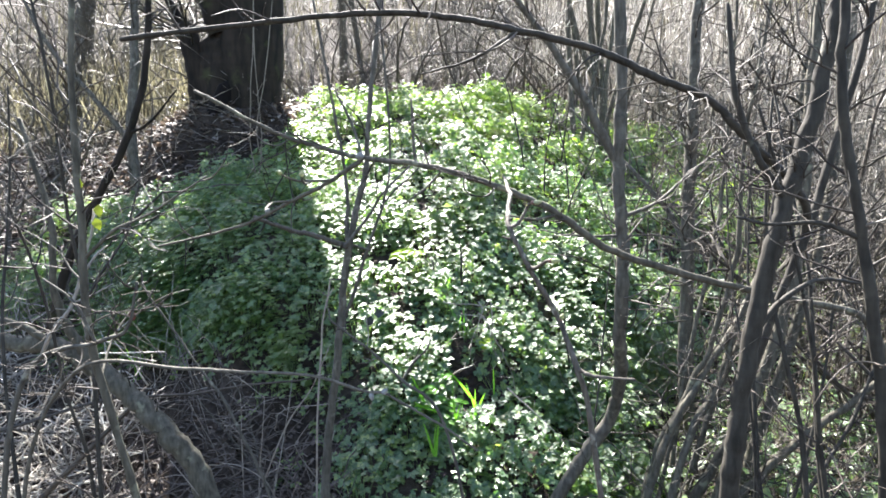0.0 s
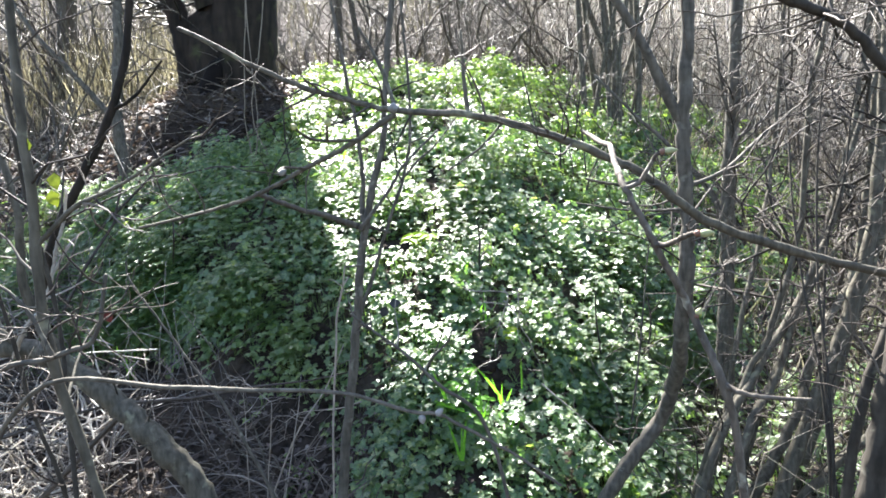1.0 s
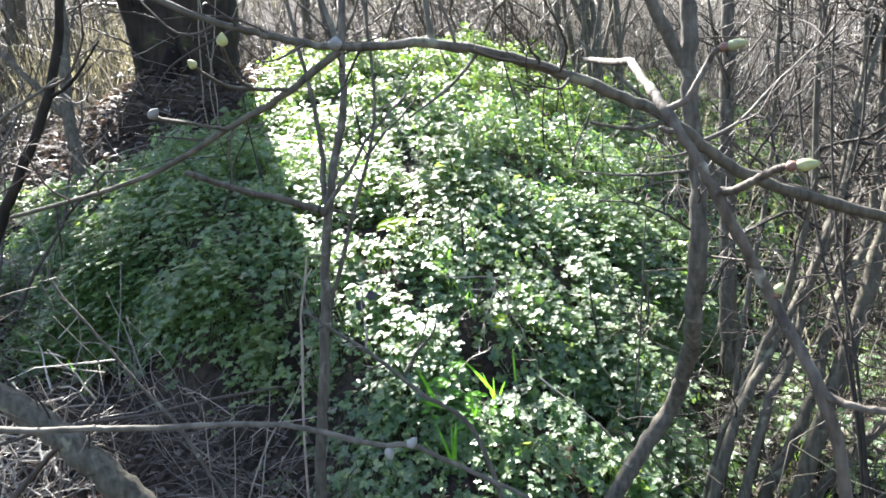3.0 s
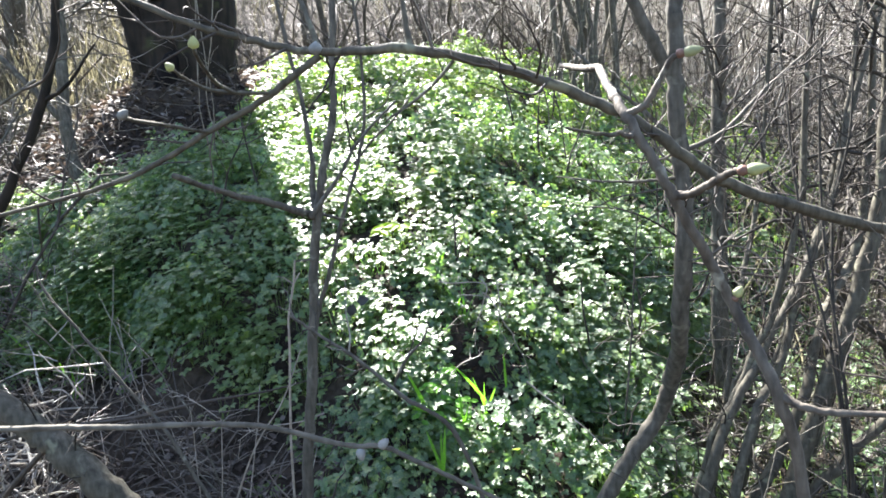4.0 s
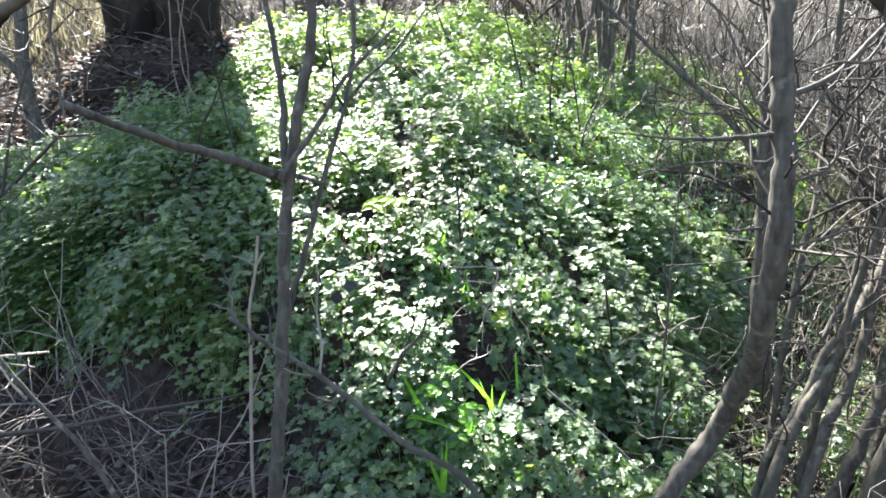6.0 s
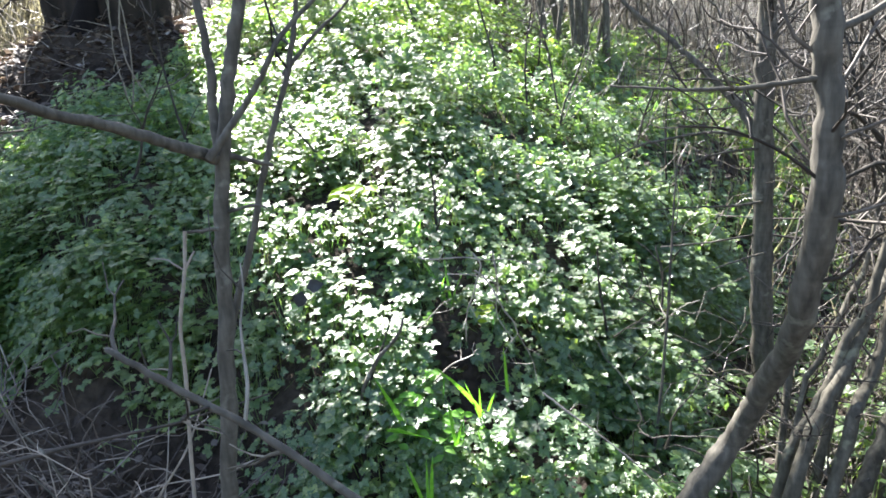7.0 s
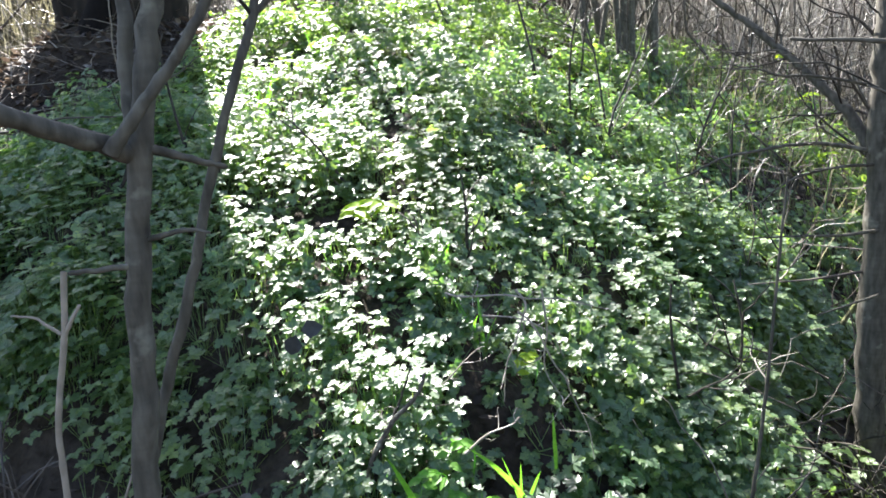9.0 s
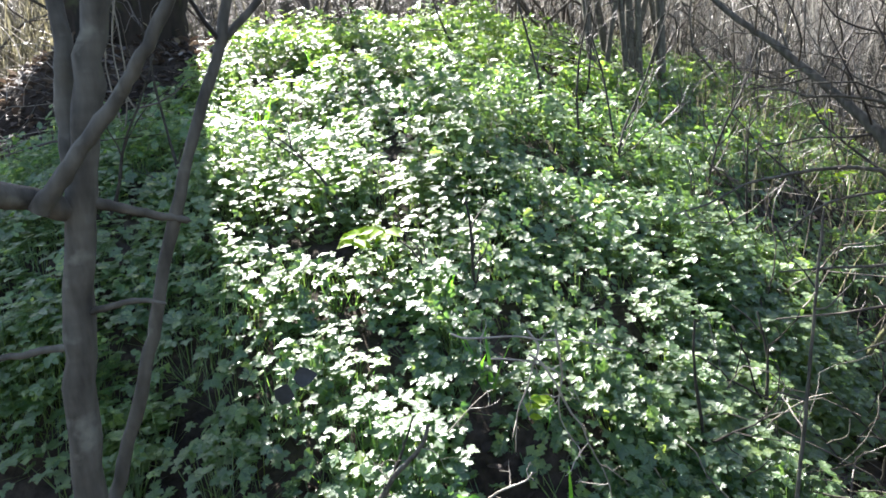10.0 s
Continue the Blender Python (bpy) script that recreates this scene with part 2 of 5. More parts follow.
# ---------------------------------------------------------------- building helpers
class Geo:
    """Collects vertices and faces for one mesh."""

    def __init__(self):
        self.v, self.f, self.n = [], [], 0

    def add(self, verts, faces):
        self.v.append(np.asarray(verts, float))
        self.f.extend([tuple(int(i) + self.n for i in f) for f in faces])
        self.n += len(verts)

    def tube(self, pts, r0, r1, sides=6, knobs=0.0, rng=None):
        pts = np.asarray(pts, float)
        n = len(pts)
        tan = np.gradient(pts, axis=0)
        tan /= np.linalg.norm(tan, axis=1, keepdims=True) + 1e-9
        ref = np.array([0.31, 0.95, 0.05]) if abs(tan[0][1]) < 0.8 else np.array([0.95, 0.1, 0.3])
        a = np.cross(tan, ref)
        a /= np.linalg.norm(a, axis=1, keepdims=True) + 1e-9
        b = np.cross(tan, a)
        s = np.linspace(0, 1, n)
        r = r0 + (r1 - r0) * s
        if knobs and rng is not None:
            r = r * (1 + knobs * rng.standard_normal(n))
        ang = np.arange(sides) * 2 * np.pi / sides
        ring = pts[:, None] + r[:, None, None] * (np.cos(ang)[None, :, None] * a[:, None] + np.sin(ang)[None, :, None] * b[:, None])
        v = np.concatenate([ring.reshape(-1, 3), pts[-1:] + tan[-1:] * r[-1]])
        f = []
        for i in range(n - 1):
            for j in range(sides):
                k = (j + 1) % sides
                f.append((i * sides + j, i * sides + k, (i + 1) * sides + k, (i + 1) * sides + j))
        top = n * sides
        f += [((n - 1) * sides + j, (n - 1) * sides + (j + 1) % sides, top) for j in range(sides)]
        self.add(v, f)

    def ball(self, c, axis, length, width, sides=7):
        """An egg-shaped bud or catkin."""
        t = np.linspace(0, 1, 6)
        c, axis = np.asarray(c, float), np.asarray(axis, float)
        axis = axis / np.linalg.norm(axis)
        ref = np.array([0.3, 0.9, 0.2])
        a = np.cross(axis, ref); a /= np.linalg.norm(a)
        b = np.cross(axis, a)
        prof = np.sin(np.pi * t ** 0.75) ** 0.8 * width + 0.0004
        v = [c + axis * length * ti + pr * (math.cos(q) * a + math.sin(q) * b)
             for ti, pr in zip(t, prof) for q in np.arange(sides) * 2 * np.pi / sides]
        f = [(i * sides + j, i * sides + (j + 1) % sides, (i + 1) * sides + (j + 1) % sides, (i + 1) * sides + j)
             for i in range(5) for j in range(sides)]
        self.add(v, f)

    def mesh(self, name, mat, smooth=True):
        me = bpy.data.meshes.new(name)
        v = np.concatenate(self.v) if self.v else np.zeros((0, 3))
        me.from_pydata(v.tolist(), [], self.f)
        if smooth:
            me.polygons.foreach_set("use_smooth", np.ones(len(self.f), bool))
        me.materials.append(mat)
        return me


def part(name, geo, mat, parent, label="", kind=""):
    ob = new(name, geo.mesh(name, mat))
    ob.parent = parent
    ob.matrix_parent_inverse = parent.matrix_basis.inverted()
    return tagged(ob, label, kind=kind)


def thing(name, at, label, category, group=""):
    ob = new(name)
    ob.empty_display_size = 0.1
    ob.location = at
    return tagged(ob, label, category, group)


def glide(pts, per=6):
    """A smooth line through points (Catmull-Rom)."""
    p = np.asarray(pts, float)
    p = np.concatenate([[2 * p[0] - p[1]], p, [2 * p[-1] - p[-2]]])
    out = []
    for i in range(1, len(p) - 2):
        t = np.linspace(0, 1, per, endpoint=False)[:, None]
        a, b, c, d = p[i - 1], p[i], p[i + 1], p[i + 2]
        out.append(0.5 * (2 * b + (c - a) * t + (2 * a - 5 * b + 4 * c - d) * t ** 2 + (3 * b - a - 3 * c + d) * t ** 3))
    out.append(p[-2:-1])
    return np.concatenate(out)


def wander(start, way, length, rng, bend=0.25, lift=0.0, steps=5):
    """A crooked twig line from start along way."""
    p, w = np.asarray(start, float), np.asarray(way, float)
    w = w / (np.linalg.norm(w) + 1e-9)
    out = [p]
    for _ in range(steps):
        w = w + bend * rng.standard_normal(3) + np.array([0, 0, lift])
        w = w / np.linalg.norm(w)
        p = p + w * length / steps
        out.append(p)
    return np.array(out)


def twigs_on(geo, line, rng, count, length, radius, first=0.2, lift=0.05, sub=2, sides=4, spread=1.0, steps=5):
    """Side twigs, forked once, along a line."""
    n = len(line)
    for _ in range(count):
        s = first + (1 - first) * rng.random()
        i = min(int(s * (n - 1)), n - 2)
        tan = line[i + 1] - line[i]
        tan = tan / (np.linalg.norm(tan) + 1e-9)
        side = np.cross(tan, rng.standard_normal(3))
        side /= np.linalg.norm(side) + 1e-9
        ln = length * (0.4 + 0.8 * rng.random())
        tw = wander(line[i], tan * 0.6 + side * spread, ln, rng, 0.28 if steps > 4 else 0.46, lift, steps)
        geo.tube(glide(tw, 2) if sides > 4 else tw, radius, radius * 0.35, sides)
        for _ in range(sub):
            j = rng.integers(1, len(tw) - 1)
            tt = tw[j + 1] - tw[j]
            sd = np.cross(tt, rng.standard_normal(3))
            sd /= np.linalg.norm(sd) + 1e-9
            geo.tube(wander(tw[j], tt / np.linalg.norm(tt) * 0.7 + sd, ln * (0.25 + 0.35 * rng.random()), rng, 0.25, lift, 3 if steps > 3 else 2),
                     radius * 0.55, radius * 0.25, 3)


# ---------------------------------------------------------------- the old tree at the top of the bank
def old_tree():
    rng = np.random.default_rng(11)
    t = thing("old_tree", (-2.45, 6.88, 2.3), "old dark-barked tree with a hollow foot, standing on the bank", "tree")
    g = Geo()
    line = glide([(-2.38, 6.93, 2.0), (-2.38, 6.90, 2.5), (-2.32, 6.88, 3.1), (-2.28, 6.88, 4.0), (-2.3, 6.93, 5.2), (-2.25, 6.98, 6.6), (-2.1, 7.08, 8.2)])
    g.tube(line, 0.35, 0.38, 22, 0.02, rng)
    v = g.v[0]
    ang = np.arctan2(v[:, 1] - 6.88, v[:, 0] + 2.45)
    flare = 1 + 0.05 * np.sin(5 * ang + 1) + 0.035 * np.sin(11 * ang + 2 * v[:, 2]) + 0.12 * np.exp(-(v[:, 2] - 2.0) / 0.3) * (1 + 0.5 * np.sin(5 * ang))
    v[:, 0] = -2.3 + (v[:, 0] + 2.3) * flare
    v[:, 1] = 6.88 + (v[:, 1] - 6.88) * flare
    part("trunk", g, BARK_DARK, t)
    g = Geo()
    g.tube(glide([(-2.53, 6.93, 1.8), (-2.54, 6.92, 2.3), (-2.54, 6.9, 2.7), (-2.52, 6.9, 2.95), (-2.5, 6.9, 3.15)]), 0.5, 0.4, 26, 0.02, rng)
    v = g.v[0]
    ang = np.arctan2(v[:, 1] - 6.9, v[:, 0] + 2.53)
    ribs = 1 + 0.06 * np.sin(7 * ang + 1) + 0.03 * np.sin(15 * ang + 3 * v[:, 2]) + 0.1 * np.exp(-(v[:, 2] - 1.9) / 0.25)
    v[:, 0] = -2.53 + (v[:, 0] + 2.53) * ribs
    v[:, 1] = 6.9 + (v[:, 1] - 6.9) * ribs * 0.7
    part("root_stool", g, BARK_DARK, t, "broad rotten foot where the trunks join")
    # The last two limbs rise out of view, laid out for the shadow they cast.
    for pts, r0, r1 in (([(-2.9, 6.85, 1.9), (-2.88, 6.82, 2.5), (-2.9, 6.8, 2.9), (-2.98, 6.8, 3.25), (-3.02, 6.8, 3.38)], 0.17, 0.1),
                        ([(-2.98, 6.8, 3.25), (-3.2, 6.8, 3.7), (-3.5, 6.8, 4.3), (-4.0, 6.8, 5.4)], 0.055, 0.03),
                        ([(-2.55, 6.88, 5.3), (-2.9, 6.85, 5.9), (-3.3, 6.82, 6.5), (-3.9, 6.8, 7.2), (-4.6, 6.8, 8.0)], 0.17, 0.12),
                        ([(-2.3, 6.88, 4.6), (-2.15, 6.88, 4.86), (-1.95, 6.88, 5.12), (-1.72, 6.88, 5.38), (-1.42, 6.88, 5.72), (-1.1, 6.88, 6.15), (-0.75, 6.88, 6.8)], 0.18, 0.15),
                        ([(-2.5, 6.82, 3.3), (-2.62, 6.76, 3.9), (-2.64, 6.74, 4.6), (-2.72, 6.74, 5.4), (-3.1, 6.75, 7.0)], 0.25, 0.2)):
        g = Geo()
        ln = glide(pts)
        g.tube(ln, r0, r1, 12, 0.03, rng)
        part("limb", g, BARK_DARK, t)
        g = Geo()
        twigs_on(g, ln, rng, 10, 1.1, 0.018, 0.75)
        # More crown twigs, added to hold back sky and sun.
        twigs_on(g, ln, rng, 14, 1.3, 0.016, 0.35, 0.06, 5)
        part("twig_spray", g, TWIG, t, "thin bare twigs", "stuff")
    # Limb added above the view so that its twigs dapple the bank's foot.
    g = Geo()
    ln = glide([(-1.84, 6.88, 5.25), (-1.25, 6.9, 5.45), (-0.6, 6.88, 5.35), (0.0, 6.86, 5.15), (0.7, 6.8, 4.95), (1.4, 6.8, 4.8), (2.1, 6.8, 4.75)])
    g.tube(ln, 0.1, 0.025, 9, 0.04, rng)
    part("limb", g, BARK_DARK, t)
    g = Geo()
    twigs_on(g, ln, rng, 72, 0.75, 0.016, 0.18, 0.0, 4)
    part("twig_spray", g, TWIG, t, "thin bare twigs", "stuff")
    # Solid black lump; its colour stands for the shade inside a hollow.
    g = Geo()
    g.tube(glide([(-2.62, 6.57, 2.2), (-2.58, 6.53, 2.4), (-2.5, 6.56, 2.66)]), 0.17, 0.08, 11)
    part("hollow", g, HOLLOW, t, "rotten hollow, its inner shade put in as black")


old_tree()


def far_tree():
    """A second tree added behind; its unseen crown shades the bank's flank."""
    rng = np.random.default_rng(12)
    t = thing("far_tree", (-5.7, 9.1, 2.4), "slim dark tree added behind, its unseen crown shading the bank", "tree")
    g = Geo()
    g.tube(glide([(-5.7, 9.1, 2.2), (-5.65, 9.1, 3.4), (-5.4, 9.0, 4.7), (-5.1, 8.95, 5.6), (-5.1, 8.9, 6.8), (-5.1, 8.9, 8.6)]), 0.15, 0.08, 12, 0.03, rng)
    part("trunk", g, BARK_BROWN, t)
    for k in range(7):
        base = np.array([-5.12, 8.92, 6.55 + 0.1 * k])
        ln = wander(base, (1.0, 0.1 * rng.standard_normal(), -0.3 + 0.03 * k), 1.7, rng, 0.1, 0.0, 7)
        g = Geo()
        g.tube(ln, 0.11, 0.05, 8, 0.04, rng)
        part("limb", g, BARK_BROWN, t)
        g = Geo()
        twigs_on(g, ln, rng, 14, 0.45, 0.02, 0.1, 0.0, 4)
        part("twig_spray", g, TWIG, t, "thin bare twigs", "stuff")


far_tree()


def hanging_vines():
    rng = np.random.default_rng(5)
    for k, (x, y, foot) in enumerate(((-1.63, 4.9, 1.35), (-1.70, 4.95, 1.3), (-1.56, 4.85, 1.45))):
        t = thing("hanging_vine", (x, y, foot), "thin pale dry vine hanging over the shaded herbs", "vine", "vines below the tree")
        g = Geo()
        ln = glide([(x - 0.06, y, foot - 0.05), (x - 0.01 + 0.04 * k, y, 1.6), (x + 0.05 - 0.05 * k, y, 2.0), (x + 0.02 + 0.03 * k, y + 0.02, 2.7), (x + 0.08 * k, y + 0.2, 3.9), (x - 0.4, 6.4, 5.0)])
        ln[1:-1] += 0.003 * rng.standard_normal((len(ln) - 2, 3))
        g.tube(ln, 0.005, 0.003, 6, 0.15, rng)
        part("stem", g, VINE, t)


hanging_vines()


def slim_trees():
    """Slim trees added to the thicket behind; their shadows run down the bank."""
    rng = np.random.default_rng(13)
    for x, y, h, r in ((-1.75, 10.0, 7.5, 0.075), (-1.35, 9.6, 6.6, 0.05)):
        z = float(land(x, y))
        t = thing("slim_tree", (x, y, z), "slim grey-brown bare tree added behind the bank for its shadow", "tree", "slim trees behind the bank")
        ln = wander((x, y, z - 0.1), (0.05 * rng.standard_normal(), 0, 1), h, rng, 0.05, 0.03, 10)
        g = Geo()
        g.tube(ln, r, r * 0.45, 10, 0.04, rng)
        part("trunk", g, BARK_BROWN, t)
        g = Geo()
        twigs_on(g, ln, rng, 10, 0.9, 0.01, 0.3, 0.08, 3, 4, 0.7)
        part("twig_spray", g, TWIG, t, "thin bare twigs", "stuff")
        for k in range(8):          # crown branches added out of view, to dapple the upper bank
            a = 2.4 * k + rng.random()
            side = wander(ln[4 + k * 5 // 8], (math.cos(a), math.sin(a), 0.7), 1.1 + 0.5 * rng.random(), rng, 0.14, 0.04, 7)
            g = Geo()
            g.tube(side, 0.022, 0.008, 7, 0.04, rng)
            part("branch", g, BARK_BROWN, t)
            g = Geo()
            twigs_on(g, side, rng, 9, 0.5, 0.008, 0.15, 0.05, 3, 4)
            part("twig_spray", g, TWIG, t, "thin bare twigs", "stuff")


slim_trees()


# ---------------------------------------------------------------- saplings and branches that were walked past
def woody(name, label, category, parts, mat, twigs=(), seed=0, group="", twig_mat=None):
    """parts: (name, points, r0, r1, sides); twigs: (part index, count, length, radius, first, sub)."""
    rng = np.random.default_rng(seed)
    t = thing(name, parts[0][1][0], label, category, group)
    lines = []
    for pname, pts, r0, r1, sides in parts:
        ln = glide(pts, 7)
        ln[1:-1] += rng.standard_normal((len(ln) - 2, 3)) * r0 * 0.09
        lines.append(ln)
        g = Geo()
        g.tube(ln, r0, r1, sides, 0.045, rng)
        part(pname, g, mat, t)
    for i, count, length, radius, first, sub in twigs:
        g = Geo()
        twigs_on(g, lines[i], rng, count, length, radius, first, 0.04, sub, 5)
        part("twig_spray", g, twig_mat or TWIG, t, "thin bare side twigs", "stuff")
    return t


woody("forked_sapling", "grey-barked forked sapling with short dead stubs", "sapling", [
    ("trunk", [(-0.53, 2.24, -0.1), (-0.51, 2.23, 0.4), (-0.46, 2.23, 0.74), (-0.425, 2.23, 1.0), (-0.4, 2.23, 1.22), (-0.37, 2.23, 1.39),
               (-0.335, 2.23, 1.54), (-0.29, 2.23, 1.7), (-0.27, 2.24, 1.95), (-0.2, 2.3, 2.6), (-0.15, 2.4, 3.6)], 0.021, 0.007, 12),
    ("second_stem", [(-0.44, 2.26, 0.95), (-0.41, 2.28, 1.06), (-0.37, 2.28, 1.16), (-0.33, 2.28, 1.28), (-0.28, 2.28, 1.42), (-0.23, 2.3, 1.56), (-0.2, 2.32, 1.75), (-0.22, 2.34, 2.2), (-0.3, 2.4, 3.0)], 0.0085, 0.004, 9),
    ("fork", [(-0.38, 2.24, 1.4), (-0.382, 2.25, 1.48), (-0.375, 2.25, 1.56), (-0.4, 2.27, 1.8), (-0.5, 2.3, 2.4)], 0.011, 0.005, 9),
    ("limb", [(-0.38, 2.23, 1.375), (-0.43, 2.14, 1.41), (-0.49, 2.04, 1.45), (-0.53, 1.93, 1.475), (-0.6, 1.75, 1.54)], 0.0125, 0.007, 9),
    ("branch", [(-0.385, 2.185, 1.378), (-0.35, 2.19, 1.42), (-0.31, 2.2, 1.47), (-0.27, 2.2, 1.52), (-0.22, 2.22, 1.6), (-0.1, 2.3, 1.72)], 0.0085, 0.004, 8),
    ("cross_branch", [(-0.37, 2.23, 1.385), (-0.335, 2.25, 1.37), (-0.29, 2.28, 1.352)], 0.007, 0.004, 7),
    ("stub", [(-0.395, 2.2, 1.243), (-0.44, 2.16, 1.248)], 0.0045, 0.003, 6),
    ("stub", [(-0.38, 2.23, 1.27), (-0.33, 2.22, 1.28), (-0.3, 2.22, 1.275)], 0.004, 0.002, 6),
    ("fine_branch", [(-0.25, 2.31, 1.53), (-0.18, 2.35, 1.61), (-0.11, 2.37, 1.67), (-0.02, 2.4, 1.78)], 0.005, 0.002, 6)],
    BARK_GREY, [(0, 8, 0.35, 0.004, 0.6, 2), (1, 6, 0.25, 0.003, 0.6, 1)], 3)

woody("dead_stick", "pale dead stick hanging beside the sapling", "stick", [
    ("stick", [(-0.44, 2.15, 1.252), (-0.455, 2.15, 1.17), (-0.48, 2.15, 1.07), (-0.49, 2.15, 0.95), (-0.52, 2.14, 0.6), (-0.55, 2.15, -0.05)], 0.0034, 0.004, 7),
    ("fork", [(-0.456, 2.15, 1.18), (-0.471, 2.15, 1.192), (-0.482, 2.15, 1.201), (-0.5, 2.14, 1.208)], 0.0022, 0.0012, 6),
    ("fork", [(-0.455, 2.15, 1.175), (-0.44, 2.15, 1.198), (-0.43, 2.15, 1.212)], 0.003, 0.002, 6)],
    TWIG_PALE, (), 4)

woody("curved_sapling", "smooth grey sapling trunk bowed at its foot", "sapling", [
    ("trunk", [(0.45, 2.44, -0.12), (0.58, 2.42, 0.2), (0.69, 2.4, 0.396), (0.77, 2.38, 0.535), (0.783, 2.3, 0.7), (0.765, 2.2, 0.833), (0.722, 2.08, 1.0), (0.708, 2.02, 1.21), (0.712, 2.02, 1.4),
               (0.69, 2.02, 1.6), (0.685, 2.02, 1.8), (0.69, 2.03, 2.0), (0.68, 2.05, 2.6), (0.72, 2.1, 3.6), (0.8, 2.2, 4.6)], 0.032, 0.018, 14),
    ("limb", [(0.67, 2.02, 1.72), (0.56, 2.0, 1.92), (0.44, 1.98, 2.1), (0.3, 1.95, 2.27), (0.1, 1.9, 2.5)], 0.017, 0.008, 9),
    ("branch", [(0.69, 2.02, 1.43), (0.6, 2.06, 1.425), (0.5, 2.1, 1.43), (0.38, 2.16, 1.45)], 0.006, 0.002, 7),
    ("branch", [(0.70, 2.02, 1.5), (0.85, 2.08, 1.55), (1.0, 2.14, 1.66), (1.2, 2.2, 1.8)], 0.008, 0.003, 7)],
    BARK_GREY, [(0, 14, 0.3, 0.004, 0.45, 3), (1, 12, 0.35, 0.003, 0.2, 3), (2, 4, 0.15, 0.002, 0.2, 1), (3, 8, 0.35, 0.003, 0.2, 3)], 5, "", TWIG_DARK)

woody("straight_sapling", "straight grey sapling with thin side branches", "sapling", [
    ("trunk", [(1.585, 3.5, -0.15), (1.555, 3.5, 0.4), (1.54, 3.5, 0.9), (1.525, 3.5, 1.4), (1.535, 3.5, 1.75), (1.545, 3.52, 2.2), (1.585, 3.55, 3.2), (1.685, 3.65, 4.6)], 0.05, 0.024, 14),
    ("limb", [(1.525, 3.51, 1.2), (1.465, 3.58, 1.36), (1.385, 3.67, 1.5), (1.255, 3.77, 1.67), (1.115, 3.85, 1.82), (0.885, 4, 2.1)], 0.02, 0.008, 9),
    ("branch", [(1.53, 3.49, 1.425), (1.4, 3.46, 1.455), (1.245, 3.45, 1.484), (1.14, 3.44, 1.49), (1.072, 3.45, 1.516), (0.98, 3.44, 1.52)], 0.0065, 0.002, 7),
    ("branch", [(1.53, 3.5, 1.215), (1.42, 3.52, 1.245), (1.3, 3.53, 1.262), (1.116, 3.525, 1.25), (0.958, 3.46, 1.236), (0.82, 3.4, 1.195), (0.7, 3.38, 1.17)], 0.0085, 0.002, 8),
    ("branch", [(1.53, 3.49, 1.175), (1.38, 3.46, 1.18), (1.24, 3.45, 1.165), (1.15, 3.44, 1.13), (1.06, 3.42, 1.075)], 0.006, 0.002, 7),
    ("branch", [(1.525, 3.47, 0.95), (1.375, 3.43, 0.95), (1.135, 3.33, 0.98), (0.945, 3.25, 1)], 0.007, 0.002, 7),
    ("branch", [(1.545, 3.47, 0.72), (1.385, 3.35, 0.74), (1.205, 3.3, 0.72)], 0.006, 0.002, 7),
    ("branch", [(1.535, 3.5, 1.55), (1.505, 3.47, 1.75), (1.445, 3.45, 1.95), (1.385, 3.45, 2.3)], 0.012, 0.005, 8)],
    BARK_GREY, [(0, 32, 0.7, 0.006, 0.35, 4), (1, 16, 0.45, 0.004, 0.2, 4), (7, 10, 0.4, 0.004, 0.2, 3), (2, 6, 0.2, 0.0025, 0.3, 1), (3, 5, 0.18, 0.0025, 0.3, 1), (4, 4, 0.15, 0.0022, 0.3, 1)], 6, "", TWIG_DARK)


